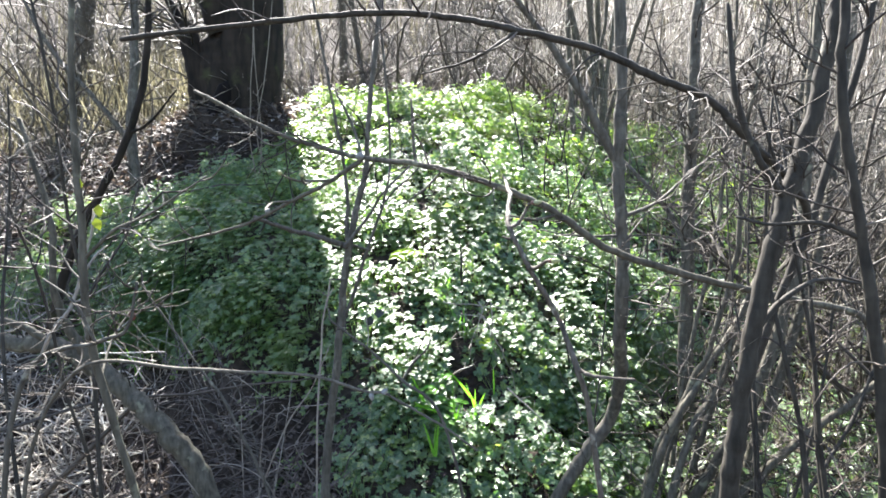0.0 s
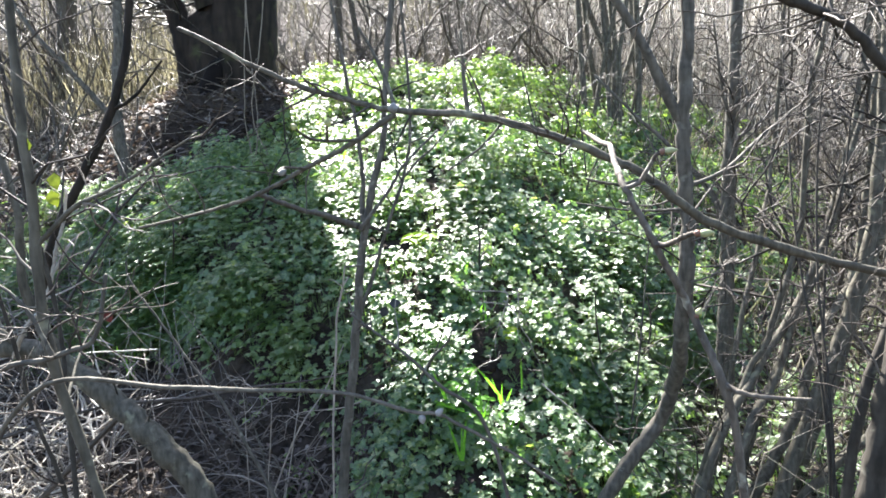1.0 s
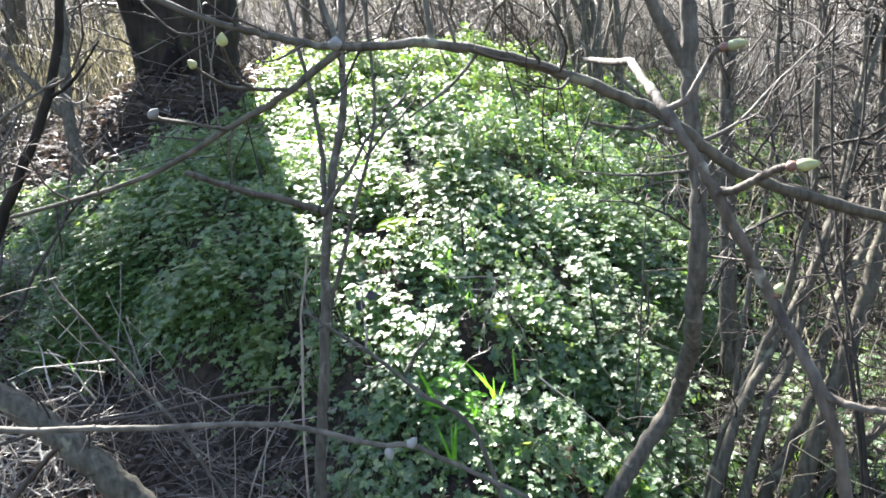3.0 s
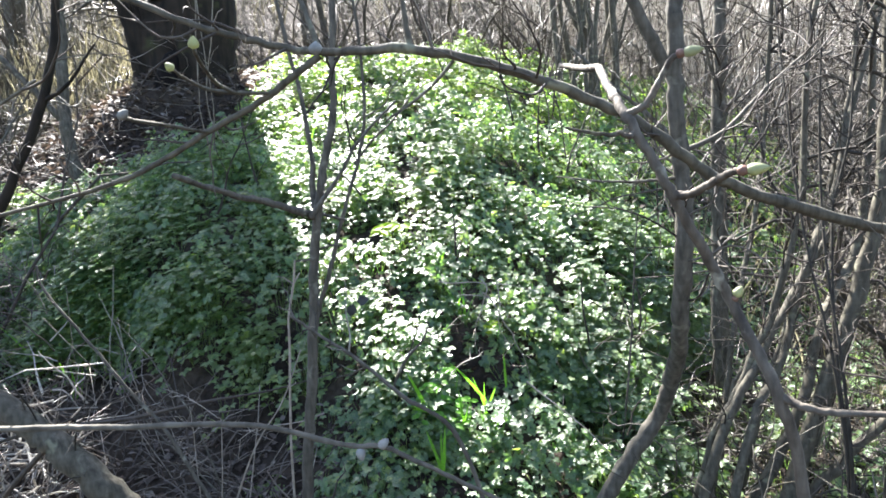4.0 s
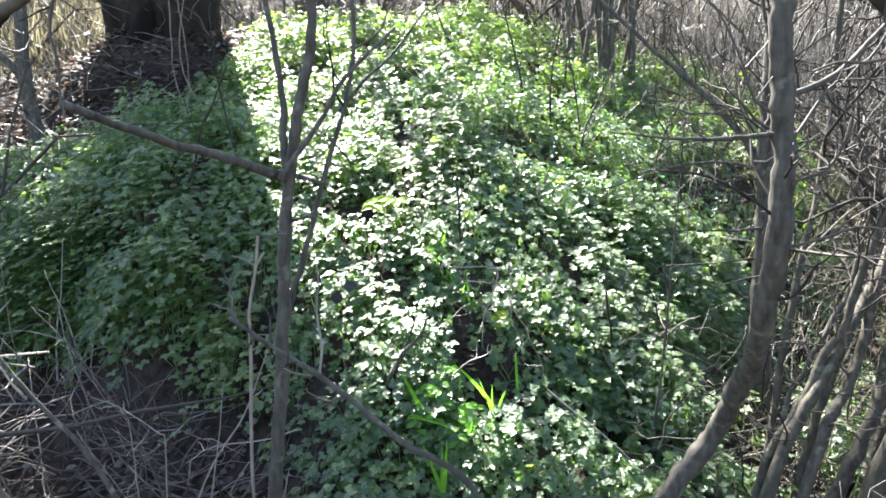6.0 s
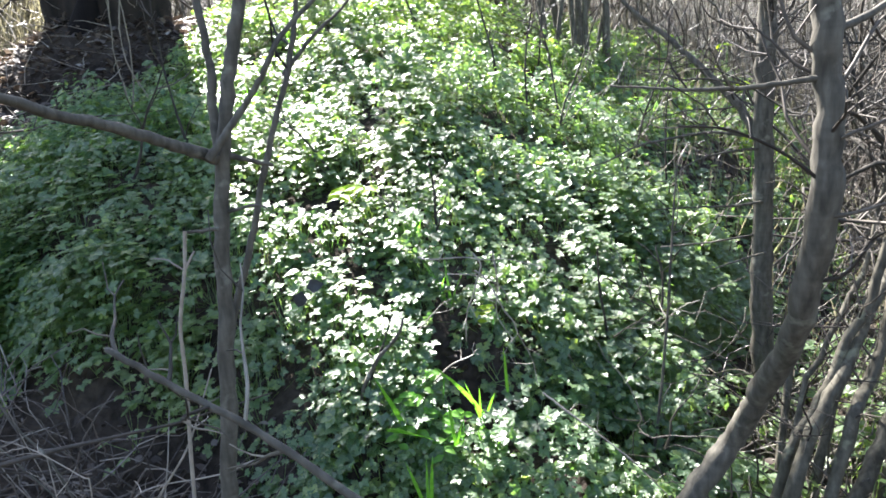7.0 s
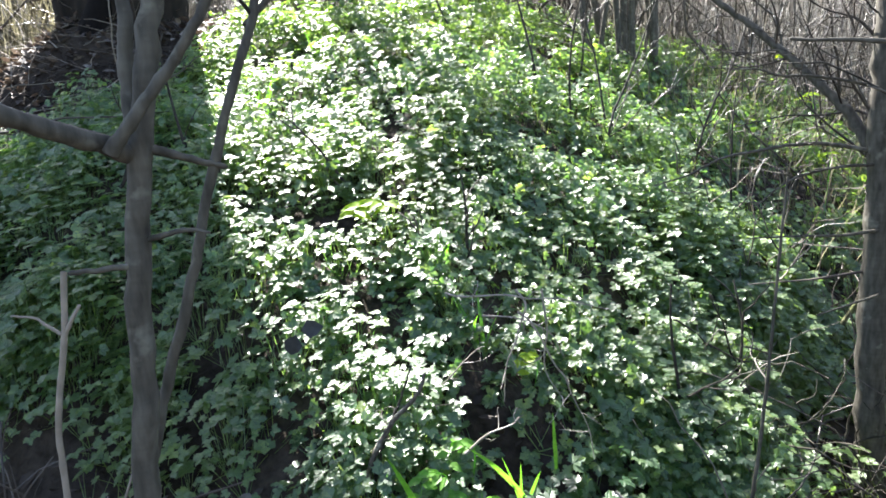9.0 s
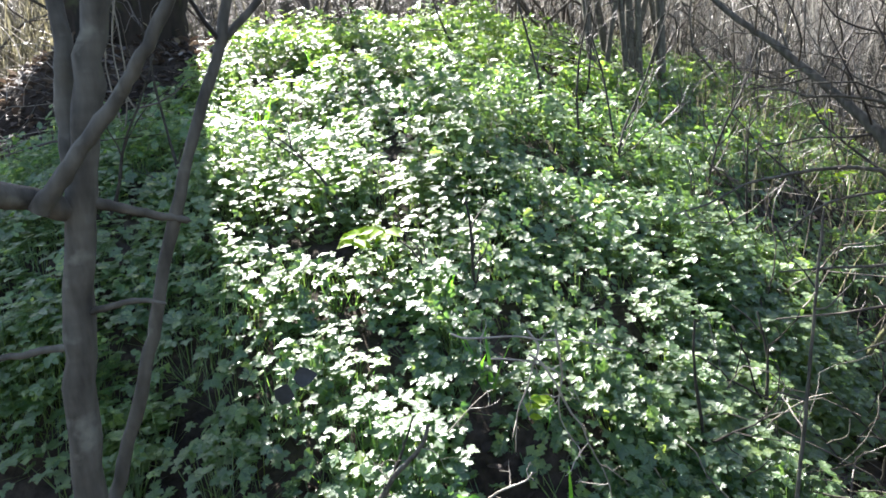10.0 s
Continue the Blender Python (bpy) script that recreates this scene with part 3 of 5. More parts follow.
def coppice():
    rng = np.random.default_rng(21)
    t = thing("coppice", (1.3, 2.65, -0.05), "many-stemmed coppice bush leaning outwards beside the bank", "bush")
    stems = [([(0.93, 2.5, -0.1), (1.1, 2.55, 0.36), (1.26, 2.6, 0.64), (1.46, 2.7, 0.88), (1.68, 2.8, 1.27), (1.85, 2.95, 1.8), (1.95, 3.0, 2.6)], 0.022),
             ([(1.0, 2.62, -0.1), (1.08, 2.6, 0.3), (1.19, 2.6, 0.53), (1.32, 2.6, 0.86), (1.41, 2.6, 1.27), (1.45, 2.62, 1.9), (1.6, 2.65, 2.8)], 0.018),
             ([(1.05, 2.45, -0.1), (1.2, 2.52, 0.4), (1.34, 2.6, 0.58), (1.49, 2.7, 0.9), (1.62, 2.8, 1.13), (1.8, 2.9, 1.6), (2.1, 3.0, 2.4)], 0.02),
             ([(1.2, 2.6, -0.1), (1.35, 2.62, 0.15), (1.52, 2.7, 0.42), (1.66, 2.8, 0.74), (1.86, 2.9, 1.0), (1.93, 2.95, 1.5), (1.95, 3.0, 2.4)], 0.027),
             ([(1.3, 2.8, -0.1), (1.5, 2.9, 0.5), (1.75, 3.0, 0.95), (2.05, 3.1, 1.4), (2.3, 3.2, 2.2)], 0.018),
             ([(1.35, 2.55, -0.1), (1.62, 2.5, 0.3), (1.95, 2.45, 0.62), (2.3, 2.4, 1.1), (2.5, 2.4, 1.8)], 0.022),
             ([(1.25, 2.9, -0.1), (1.36, 3.0, 0.6), (1.52, 3.1, 1.2), (1.62, 3.2, 1.9), (1.65, 3.2, 3.0)], 0.015),
             ([(1.1, 2.7, -0.1), (1.28, 2.8, 0.45), (1.5, 2.85, 0.85), (1.6, 2.9, 1.4), (1.62, 2.9, 2.4)], 0.012),
             ([(1.28, 2.5, -0.1), (1.46, 2.5, 0.5), (1.62, 2.5, 1.1), (1.67, 2.52, 1.5), (1.69, 2.55, 2.2), (1.8, 2.6, 3.2)], 0.033),
             ([(1.6, 2.85, -0.1), (1.9, 2.92, 0.8), (2.08, 3.0, 1.5), (2.2, 3.1, 2.4), (2.3, 3.2, 3.4)], 0.03)]
    for pts, r in stems:
        g = Geo()
        ln = glide(pts)
        ln[1:-1] += rng.standard_normal((len(ln) - 2, 3)) * 0.004
        g.tube(ln, r, r * 0.5, 9, 0.05, rng)
        part("stem", g, BARK_BROWN, t)
        g = Geo()
        twigs_on(g, ln, rng, 16, 0.45, 0.0035, 0.15, 0.02, 4)
        part("twig_spray", g, TWIG_DARK, t, "thin dark bare side twigs", "stuff")
        for _ in range(3):
            i = int(len(ln) * (0.58 + 0.32 * rng.random()))
            side = wander(ln[i], (0.25 + 0.8 * rng.standard_normal(), 0.5 * rng.standard_normal(), 0.5), 0.6 + 0.5 * rng.random(), rng, 0.38, 0.02, 9)
            g = Geo()
            g.tube(side, 0.0075, 0.0025, 6, 0.06, rng)
            part("branch", g, BARK_SHADED, t)
            g = Geo()
            twigs_on(g, side, rng, 7, 0.28, 0.003, 0.15, 0.02, 3)
            part("twig_spray", g, TWIG_DARK, t, "thin dark bare side twigs", "stuff")


coppice()

ARCH = woody("arching_branch", "grey-brown branch arching over the view, with small side twigs", "branch", [
    ("stem", [(1.8, 2.0, -0.1), (1.74, 1.92, 0.6), (1.48, 1.75, 1.13), (1.1, 1.55, 1.28), (0.82, 1.45, 1.355), (0.52, 1.35, 1.455), (0.42, 1.32, 1.51), (0.34, 1.3, 1.57), (0.235, 1.28, 1.622), (0.11, 1.25, 1.668),
              (-0.025, 1.25, 1.703), (-0.165, 1.33, 1.72), (-0.28, 1.35, 1.752), (-0.39, 1.34, 1.79), (-0.6, 1.35, 1.9)], 0.013, 0.0045, 10),
    ("branch", [(-0.165, 1.33, 1.715), (-0.27, 1.34, 1.652), (-0.36, 1.34, 1.61), (-0.46, 1.34, 1.56), (-0.56, 1.34, 1.53), (-0.7, 1.3, 1.5)], 0.0065, 0.003, 8),
    ("twig", [(-0.165, 1.33, 1.72), (-0.19, 1.36, 1.8), (-0.24, 1.4, 1.9)], 0.005, 0.003, 7),
    ("twig", [(-0.02, 1.25, 1.705), (-0.025, 1.26, 1.76), (-0.03, 1.27, 1.86)], 0.005, 0.003, 7),
    ("twig", [(0.05, 1.25, 1.69), (0.0, 1.22, 1.64), (-0.06, 1.2, 1.6)], 0.003, 0.0015, 6),
    ("twig", [(0.34, 1.3, 1.57), (0.27, 1.26, 1.56), (0.2, 1.24, 1.575)], 0.005, 0.002, 7),
    ("twig", [(-0.25, 1.34, 1.664), (-0.31, 1.26, 1.664), (-0.325, 1.2, 1.674), (-0.327, 1.16, 1.682)], 0.0034, 0.002, 7),
    ("twig", [(-0.29, 1.28, 1.663), (-0.27, 1.15, 1.66), (-0.25, 1.05, 1.668), (-0.239, 1.0, 1.676)], 0.003, 0.002, 7),
    ("twig", [(-0.36, 1.34, 1.61), (-0.36, 1.2, 1.615), (-0.33, 1.05, 1.612), (-0.3, 0.95, 1.61)], 0.0032, 0.002, 7)],
    BARK_BROWN, [(0, 16, 0.18, 0.0025, 0.4, 2), (1, 7, 0.14, 0.002, 0.2, 1)], 8, "", TWIG_DARK)
g = Geo()
g.ball((-0.17, 1.325, 1.715), (0.1, 0, 1), 0.022, 0.012)
part("lichen_tuft", g, CATKIN, ARCH, "pale grey lichen tuft")
g = Geo()
g.ball((-0.302, 0.95, 1.607), (0.7, -0.1, 0.5), 0.014, 0.0045)
part("lichen_tuft", g, CATKIN, ARCH, "pale grey lichen tuft")

woody("overhead_branch", "thick grey-brown branch arching high across the view", "branch", [
    ("stem", [(0.85, 1.45, -0.1), (0.9, 1.45, 0.9), (0.96, 1.45, 1.2), (1.04, 1.44, 1.47), (1.0, 1.38, 1.6), (0.8, 1.3, 1.76), (0.7, 1.29, 1.85), (0.57, 1.27, 1.9), (0.41, 1.26, 1.97), (0.23, 1.24, 2.01),
              (0.08, 1.23, 2.04), (-0.12, 1.21, 2.05), (-0.38, 1.2, 2.03), (-0.7, 1.2, 2.0)], 0.013, 0.006, 10),
    ("leader", [(1.04, 1.44, 1.45), (1.11, 1.45, 1.7), (1.2, 1.45, 2.15), (1.3, 1.5, 3.0)], 0.012, 0.008, 10),
    ("branch", [(0.23, 1.24, 2.01), (0.12, 1.2, 1.94), (0.0, 1.15, 1.9)], 0.005, 0.002, 7)],
    BARK_SHADED, [(0, 20, 0.3, 0.003, 0.35, 3), (1, 10, 0.3, 0.003, 0.1, 3)], 9, "", TWIG_DARK)


woody("dark_stem", "dark leaning stem of a bush close to the path", "stem", [
    ("stem", [(0.74, 1.2, -0.1), (0.755, 1.2, 0.5), (0.762, 1.2, 0.85), (0.772, 1.2, 1.05), (0.796, 1.2, 1.27), (0.831, 1.2, 1.47), (0.868, 1.2, 1.64), (0.91, 1.2, 1.8), (0.942, 1.2, 1.98), (0.953, 1.2, 2.2), (0.97, 1.22, 3.0)], 0.026, 0.015, 11),
    ("branch", [(0.8, 1.2, 1.28), (0.88, 1.22, 1.36), (0.98, 1.25, 1.4), (1.12, 1.3, 1.38)], 0.009, 0.004, 8),
    ("branch", [(0.86, 1.2, 1.6), (0.78, 1.18, 1.7), (0.72, 1.18, 1.84), (0.7, 1.2, 2.05)], 0.01, 0.005, 8)],
    BARK_SHADED, [(0, 18, 0.4, 0.0024, 0.3, 3), (1, 6, 0.2, 0.002, 0.2, 2), (2, 6, 0.25, 0.002, 0.2, 2)], 61, "stems beside the path", TWIG_DARK)
woody("dark_stem", "thin dark bent stem of a bush close to the path", "stem", [
    ("stem", [(1.0, 0.97, -0.1), (0.99, 0.96, 0.6), (0.962, 0.95, 1.0), (0.925, 0.95, 1.28), (0.879, 0.95, 1.51), (0.839, 0.95, 1.68), (0.812, 0.95, 1.83), (0.808, 0.95, 2.03), (0.83, 0.96, 2.6)], 0.014, 0.008, 10),
    ("branch", [(0.87, 0.95, 1.54), (0.8, 0.97, 1.57), (0.72, 1.0, 1.565), (0.66, 1.02, 1.58)], 0.006, 0.003, 7)],
    BARK_SHADED, [(0, 12, 0.3, 0.003, 0.3, 2), (1, 4, 0.15, 0.002, 0.2, 2)], 62, "stems beside the path", TWIG_DARK)


def bud(t, at, axis, length, width, red=True):
    g = Geo()
    g.ball(at, axis, length, width)
    b = part("bud", g, BUD_GREEN, t, "swelling pale green bud")
    if red:
        g = Geo()
        ax = np.asarray(axis, float) / np.linalg.norm(axis)
        g.ball(np.asarray(at) - ax * length * 0.3, axis, length * 0.6, width * 0.9)
        part("bud_scale", g, BUD_RED, b, "reddish bud scale")


for at, ax in (((-0.327, 1.16, 1.682), (-0.3, -0.5, 0.4)), ((-0.239, 1.0, 1.676), (0.2, -0.3, 0.8))):
    bud(ARCH, at, ax, 0.014, 0.0055, False)

BUDDED = woody("budding_branch", "knobbly pale branch with swelling green buds, close to the path", "branch", [
    ("stem", [(0.44, 0.88, -0.1), (0.38, 0.87, 0.8), (0.33, 0.865, 1.2), (0.303, 0.865, 1.307), (0.29, 0.88, 1.35), (0.272, 0.9, 1.398), (0.244, 0.895, 1.45), (0.214, 0.887, 1.5), (0.195, 0.892, 1.54), (0.178, 0.91, 1.579), (0.182, 0.97, 1.607), (0.194, 1.04, 1.634)], 0.0062, 0.0042, 9),
    ("side_twig", [(0.214, 0.887, 1.5), (0.224, 0.872, 1.502), (0.233, 0.85, 1.513), (0.238, 0.832, 1.521), (0.244, 0.822, 1.523)], 0.0042, 0.0028, 8),
    ("side_twig", [(0.303, 0.865, 1.31), (0.318, 0.85, 1.304), (0.345, 0.84, 1.301), (0.4, 0.83, 1.3)], 0.0046, 0.0026, 8),
    ("side_twig", [(0.179, 0.905, 1.575), (0.195, 0.9, 1.583), (0.206, 0.892, 1.604), (0.213, 0.886, 1.619), (0.22, 0.882, 1.623)], 0.0036, 0.0026, 7),
    ("side_twig", [(0.194, 1.04, 1.634), (0.193, 1.1, 1.641), (0.196, 1.17, 1.652), (0.198, 1.25, 1.665)], 0.0046, 0.0034, 7),
    ("side_twig", [(0.186, 0.9, 1.56), (0.176, 0.89, 1.556), (0.165, 0.885, 1.56)], 0.003, 0.002, 7)],
    BARK_PALE, (), 10)
for at, ax, ln, wd in (((0.244, 0.822, 1.523), (0.8, -0.5, 0.08), 0.019, 0.0048), ((0.22, 0.882, 1.623), (0.85, -0.5, 0.1), 0.018, 0.0044),
                       ((0.276, 0.896, 1.398), (0.4, -0.2, 0.8), 0.013, 0.0045)):
    bud(BUDDED, at, ax, ln, wd)

LOW = woody("low_stick", "thin grey stick with downy catkins crossing low over the herbs", "stick", [
    ("stem", [(-1.05, 1.12, 0.1), (-0.98, 1.1, 0.9), (-0.8, 1.07, 1.24), (-0.56, 1.06, 1.25), (-0.43, 1.06, 1.242), (-0.26, 1.06, 1.232), (-0.14, 1.06, 1.195), (-0.09, 1.06, 1.188), (-0.05, 1.06, 1.165), (0.04, 1.06, 1.11), (0.12, 1.06, 1.05)], 0.0047, 0.0025, 8)],
    BARK_GREY, (), 12)
for at, ax in (((-0.095, 1.06, 1.186), (0.5, -0.1, 0.5)), ((-0.12, 1.058, 1.19), (0.15, 0, -0.8))):
    g = Geo()
    g.ball(at, ax, 0.019, 0.006, 9)
    part("catkin", g, CATKIN, LOW, "downy grey catkin")

woody("low_branch", "grey branch slanting low across the path", "branch", [
    ("stem", [(0.12, 1.66, -0.1), (0.1, 1.64, 0.5), (0.02, 1.62, 0.89), (-0.1, 1.6, 1.02), (-0.2, 1.6, 1.12), (-0.27, 1.6, 1.175), (-0.33, 1.6, 1.225)], 0.0065, 0.003, 9)],
    BARK_LICHEN, [(0, 6, 0.16, 0.0025, 0.55, 2)], 18)

woody("leaning_trunk", "dark rough leaning trunk low over the dead stems", "trunk", [
    ("trunk", [(-0.93, 2.1, -0.15), (-0.95, 2.1, 0.1), (-0.99, 2.1, 0.34), (-1.07, 2.1, 0.53), (-1.2, 2.1, 0.69), (-1.27, 2.1, 0.77), (-1.4, 2.1, 0.89), (-1.57, 2.1, 0.99), (-1.8, 2.1, 1.02), (-2.1, 2.12, 1.08), (-2.6, 2.15, 1.3)], 0.05, 0.03, 12),
    ("branch", [(-1.4, 2.1, 0.89), (-1.47, 2.06, 1.05), (-1.5, 2.02, 1.25), (-1.47, 2.0, 1.5), (-1.55, 2.0, 1.9)], 0.022, 0.008, 8),
    ("branch", [(-1.57, 2.1, 0.99), (-1.68, 2.05, 1.1), (-1.85, 2.0, 1.17), (-2.1, 1.95, 1.35)], 0.016, 0.006, 8)],
    BARK_BROWN, [(0, 12, 0.26, 0.0035, 0.3, 2), (1, 6, 0.25, 0.003, 0.3, 2), (2, 5, 0.25, 0.003, 0.3, 2)], 13)

NEAR = woody("thin_stem", "thin crooked stem with a few yellow leaves beside the path", "stem", [
    ("stem", [(-0.66, 1.15, -0.1), (-0.7, 1.12, 0.8), (-0.775, 1.1, 1.3), (-0.77, 1.1, 1.6), (-0.76, 1.1, 1.9), (-0.7, 1.1, 2.5)], 0.011, 0.006, 8),
    ("branch", [(-0.77, 1.1, 1.5), (-0.7, 1.1, 1.56), (-0.62, 1.12, 1.6), (-0.5, 1.15, 1.68)], 0.005, 0.002, 7),
    ("branch", [(-0.775, 1.12, 1.2), (-0.8, 1.22, 1.27), (-0.79, 1.3, 1.33)], 0.003, 0.002, 6)],
    BARK_BROWN, [(0, 12, 0.3, 0.0025, 0.35, 2), (1, 5, 0.2, 0.002, 0.2, 2)], 141, "", TWIG_DARK)
woody("pale_twig", "pale forked dead twig beside the path", "twig", [
    ("stem", [(-1.0, 1.02, 0.1), (-0.95, 1.0, 0.9), (-0.86, 1.0, 1.26), (-0.7, 1.0, 1.33), (-0.63, 1.0, 1.36), (-0.6, 1.0, 1.46)], 0.007, 0.003, 8),
    ("fork", [(-0.7, 1.0, 1.33), (-0.74, 1.0, 1.42), (-0.8, 1.0, 1.47)], 0.004, 0.002, 7)],
    BARK_LICHEN, [(0, 10, 0.16, 0.002, 0.45, 3)], 151, "", TWIG_DARK)

woody("peeled_branch", "white peeled dead branch, forked, leaning on the dark trunk", "branch", [
    ("stem", [(-1.6, 2.06, 0.98), (-1.5, 2.0, 1.1), (-1.43, 2.0, 1.175), (-1.386, 2.0, 1.274), (-1.358, 2.0, 1.368), (-1.32, 2.0, 1.459), (-1.3, 2.0, 1.56)], 0.0085, 0.004, 9),
    ("fork", [(-1.382, 2.0, 1.283), (-1.343, 2.0, 1.339), (-1.298, 2.0, 1.394), (-1.26, 2.0, 1.42)], 0.006, 0.003, 8),
    ("twig", [(-1.41, 2.0, 1.2), (-1.33, 1.98, 1.23), (-1.24, 1.98, 1.275)], 0.0035, 0.002, 7)],
    BLEACHED_LIT, [(0, 4, 0.12, 0.002, 0.2, 1)], 142, "", TWIG_PALE)

woody("lean_sapling", "slim grey sapling on the brown slope beside the tree", "sapling", [
    ("trunk", [(-3.05, 5.6, 1.1), (-3.09, 5.6, 1.7), (-3.1, 5.6, 2.1), (-3.02, 5.6, 2.7), (-2.95, 5.62, 3.6), (-2.9, 5.7, 5.0)], 0.06, 0.03, 10),
    ("branch", [(-3.1, 5.6, 2.0), (-3.35, 5.5, 2.4), (-3.7, 5.4, 2.9), (-4.0, 5.4, 3.6)], 0.03, 0.012, 8)],
    BARK_GREY, [(0, 12, 0.8, 0.007, 0.2, 2), (1, 8, 0.5, 0.005, 0.2, 2)], 16)
woody("lean_sapling", "dark crooked sapling leaning over the brown slope", "sapling", [
    ("trunk", [(-2.75, 3.65, 0.5), (-2.5, 3.62, 1.15), (-2.27, 3.6, 1.53), (-2.02, 3.6, 1.95), (-1.86, 3.6, 2.45), (-1.8, 3.6, 3.2)], 0.032, 0.018, 9),
    ("branch", [(-2.02, 3.6, 1.95), (-1.85, 3.55, 2.02), (-1.65, 3.5, 2.2)], 0.012, 0.005, 7)],
    BARK_DARK, [(0, 12, 0.6, 0.005, 0.3, 2)], 17)


def leaf_blade(geo, at, along, up, length, width):
    """One pointed leaf, folded along its midrib."""
    at, along, up = (np.asarray(q, float) for q in (at, along, up))
    along = along / np.linalg.norm(along)
    side = np.cross(along, up)
    side /= np.linalg.norm(side) + 1e-9
    nrm = np.cross(side, along)
    v = [at, at + along * 0.35 * length + side * width * 0.5 + nrm * 0.12 * width, at + along * 0.7 * length + side * width * 0.36 + nrm * 0.1 * width,
         at + along * length - nrm * 0.1 * length, at + along * 0.7 * length - side * width * 0.36 + nrm * 0.1 * width,
         at + along * 0.35 * length - side * width * 0.5 + nrm * 0.12 * width, at + along * 0.5 * length]
    geo.add(v, [(0, 1, 2, 6), (6, 2, 3), (6, 3, 4), (0, 6, 4, 5)])


for p, w, m, nm in (((-0.79, 1.3, 1.33), (0.2, 0, -1), RED_LEAF, "red_leaf"), ((-0.74, 1.12, 1.62), (0.1, -0.2, -1), LEAF_LIME, "leaf"), ((-0.75, 1.12, 1.59), (0.25, 0, -1), LEAF_LIME, "leaf"),
                    ((-0.765, 1.1, 1.68), (-0.3, 0, -1), LEAF_LIME, "leaf")):
    g = Geo()
    leaf_blade(g, p, w, (0.1, -1, 0.2), 0.03, 0.024)
    part(nm, g, m, NEAR, "small red leaf" if nm == "red_leaf" else "yellow-green young leaf")


# ---------------------------------------------------------------- slim shoots on the bank
def shoots():
    rng = np.random.default_rng(31)
    for x, y, h in ((0.9, 5.25, 1.35), (1.02, 5.05, 1.2), (0.75, 5.5, 1.3), (1.15, 5.3, 1.2), (1.65, 5.2, 1.2), (1.75, 4.9, 0.8), (-0.35, 4.2, 0.55), (0.1, 3.75, 0.45), (0.02, 3.7, 0.4),
                    (1.2, 6.2, 1.4), (0.3, 6.4, 1.2), (-1.2, 4.5, 0.9), (-1.45, 4.2, 0.8), (0.85, 3.35, 0.75), (1.1, 3.6, 0.6)):
        z = float(land(x, y))
        t = thing("slim_shoot", (x, y, z), "slim bare woody shoot rising from the herbs", "shoot", "shoots on the bank")
        ln = wander((x, y, z - 0.03), (0.25 * rng.standard_normal(), 0.1 * rng.standard_normal(), 1), h, rng, 0.1, 0.03, 7)
        g = Geo()
        g.tube(ln, 0.009, 0.003, 6, 0.06, rng)
        part("stem", g, BARK_SHADED, t)
        g = Geo()
        twigs_on(g, ln, rng, 4, h * 0.45, 0.0042, 0.1, 0.12, 1, 4, 0.5)
        part("twig_spray", g, TWIG_DARK, t, kind="stuff")


shoots()

woody("mossy_branch", "forked dead branch with yellow-green moss over the flank", "branch", [
    ("stem", [(1.73, 4.32, -0.3), (1.8, 4.3, -0.1), (1.86, 4.3, 0.06), (1.905, 4.3, 0.2), (1.925, 4.3, 0.25)], 0.02, 0.017, 9),
    ("fork", [(1.91, 4.3, 0.21), (1.854, 4.3, 0.302), (1.8, 4.3, 0.41), (1.746, 4.3, 0.505), (1.65, 4.31, 0.61), (1.556, 4.33, 0.7)], 0.014, 0.007, 8),
    ("fork", [(1.915, 4.3, 0.22), (1.995, 4.3, 0.269), (2.062, 4.3, 0.368), (2.162, 4.3, 0.514), (2.26, 4.3, 0.7)], 0.015, 0.009, 8)],
    BARK_MOSS, [(1, 4, 0.2, 0.003, 0.3, 1), (2, 4, 0.25, 0.003, 0.3, 1)], 63, "", TWIG_PALE)
woody("slim_shoot", "tall slim grey shoot before the flank of the bank", "shoot", [
    ("stem", [(0.8, 3.05, -0.15), (0.826, 3.05, -0.05), (0.862, 3.05, 0.224), (0.892, 3.05, 0.545), (0.909, 3.05, 0.806), (0.92, 3.05, 1.0), (0.94, 3.06, 1.2)], 0.007, 0.003, 7)],
    BARK_GREY, [(0, 5, 0.2, 0.0025, 0.3, 1)], 64, "shoots on the bank")

def path_bush(at, label, ways, height, seed):
    """A bare bush beside the path: each of its stems leans one way and carries dark forked twigs."""
    rng = np.random.default_rng(seed)
    t = thing("bare_bush", at, label, "bush", "bare bushes beside the path")
    for wx, wy in ways:
        a = np.asarray(at) + np.array([0.05 * rng.standard_normal(), 0.05 * rng.standard_normal(), 0])
        ln = wander(a, (wx, wy, 1), height * (0.75 + 0.4 * rng.random()), rng, 0.1, 0.03, 9)
        r = 0.006 + 0.005 * rng.random()
        g = Geo()
        g.tube(glide(ln, 3), r, r * 0.35, 7, 0.05, rng)
        part("stem", g, BARK_SHADED, t)
        g = Geo()
        twigs_on(g, ln, rng, 9, 0.3, 0.003, 0.3, 0.04, 3, 5, 1.0)
        part("twig_spray", g, TWIG_DARK, t, "thin dark forked twigs", "stuff")


path_bush((1.32, 2.05, -0.14), "bare dark bush of slim stems beside the coppice", [(0.1, 0.15), (0.2, 0.0), (0.02, 0.25), (0.3, 0.2), (-0.03, 0.1)], 2.6, 91)
path_bush((0.98, 1.12, -0.14), "bare dark bush of slim stems close to the path", [(0.02, 0.08), (0.1, -0.02), (-0.05, 0.16), (0.15, 0.1)], 2.6, 93)
path_bush((-1.0, 1.35, -0.14), "bare dark bush of slim stems beside the leaning trunk", [(-0.2, 0.1), (-0.05, 0.22), (-0.33, 0.2), (-0.12, 0.02)], 2.3, 92)


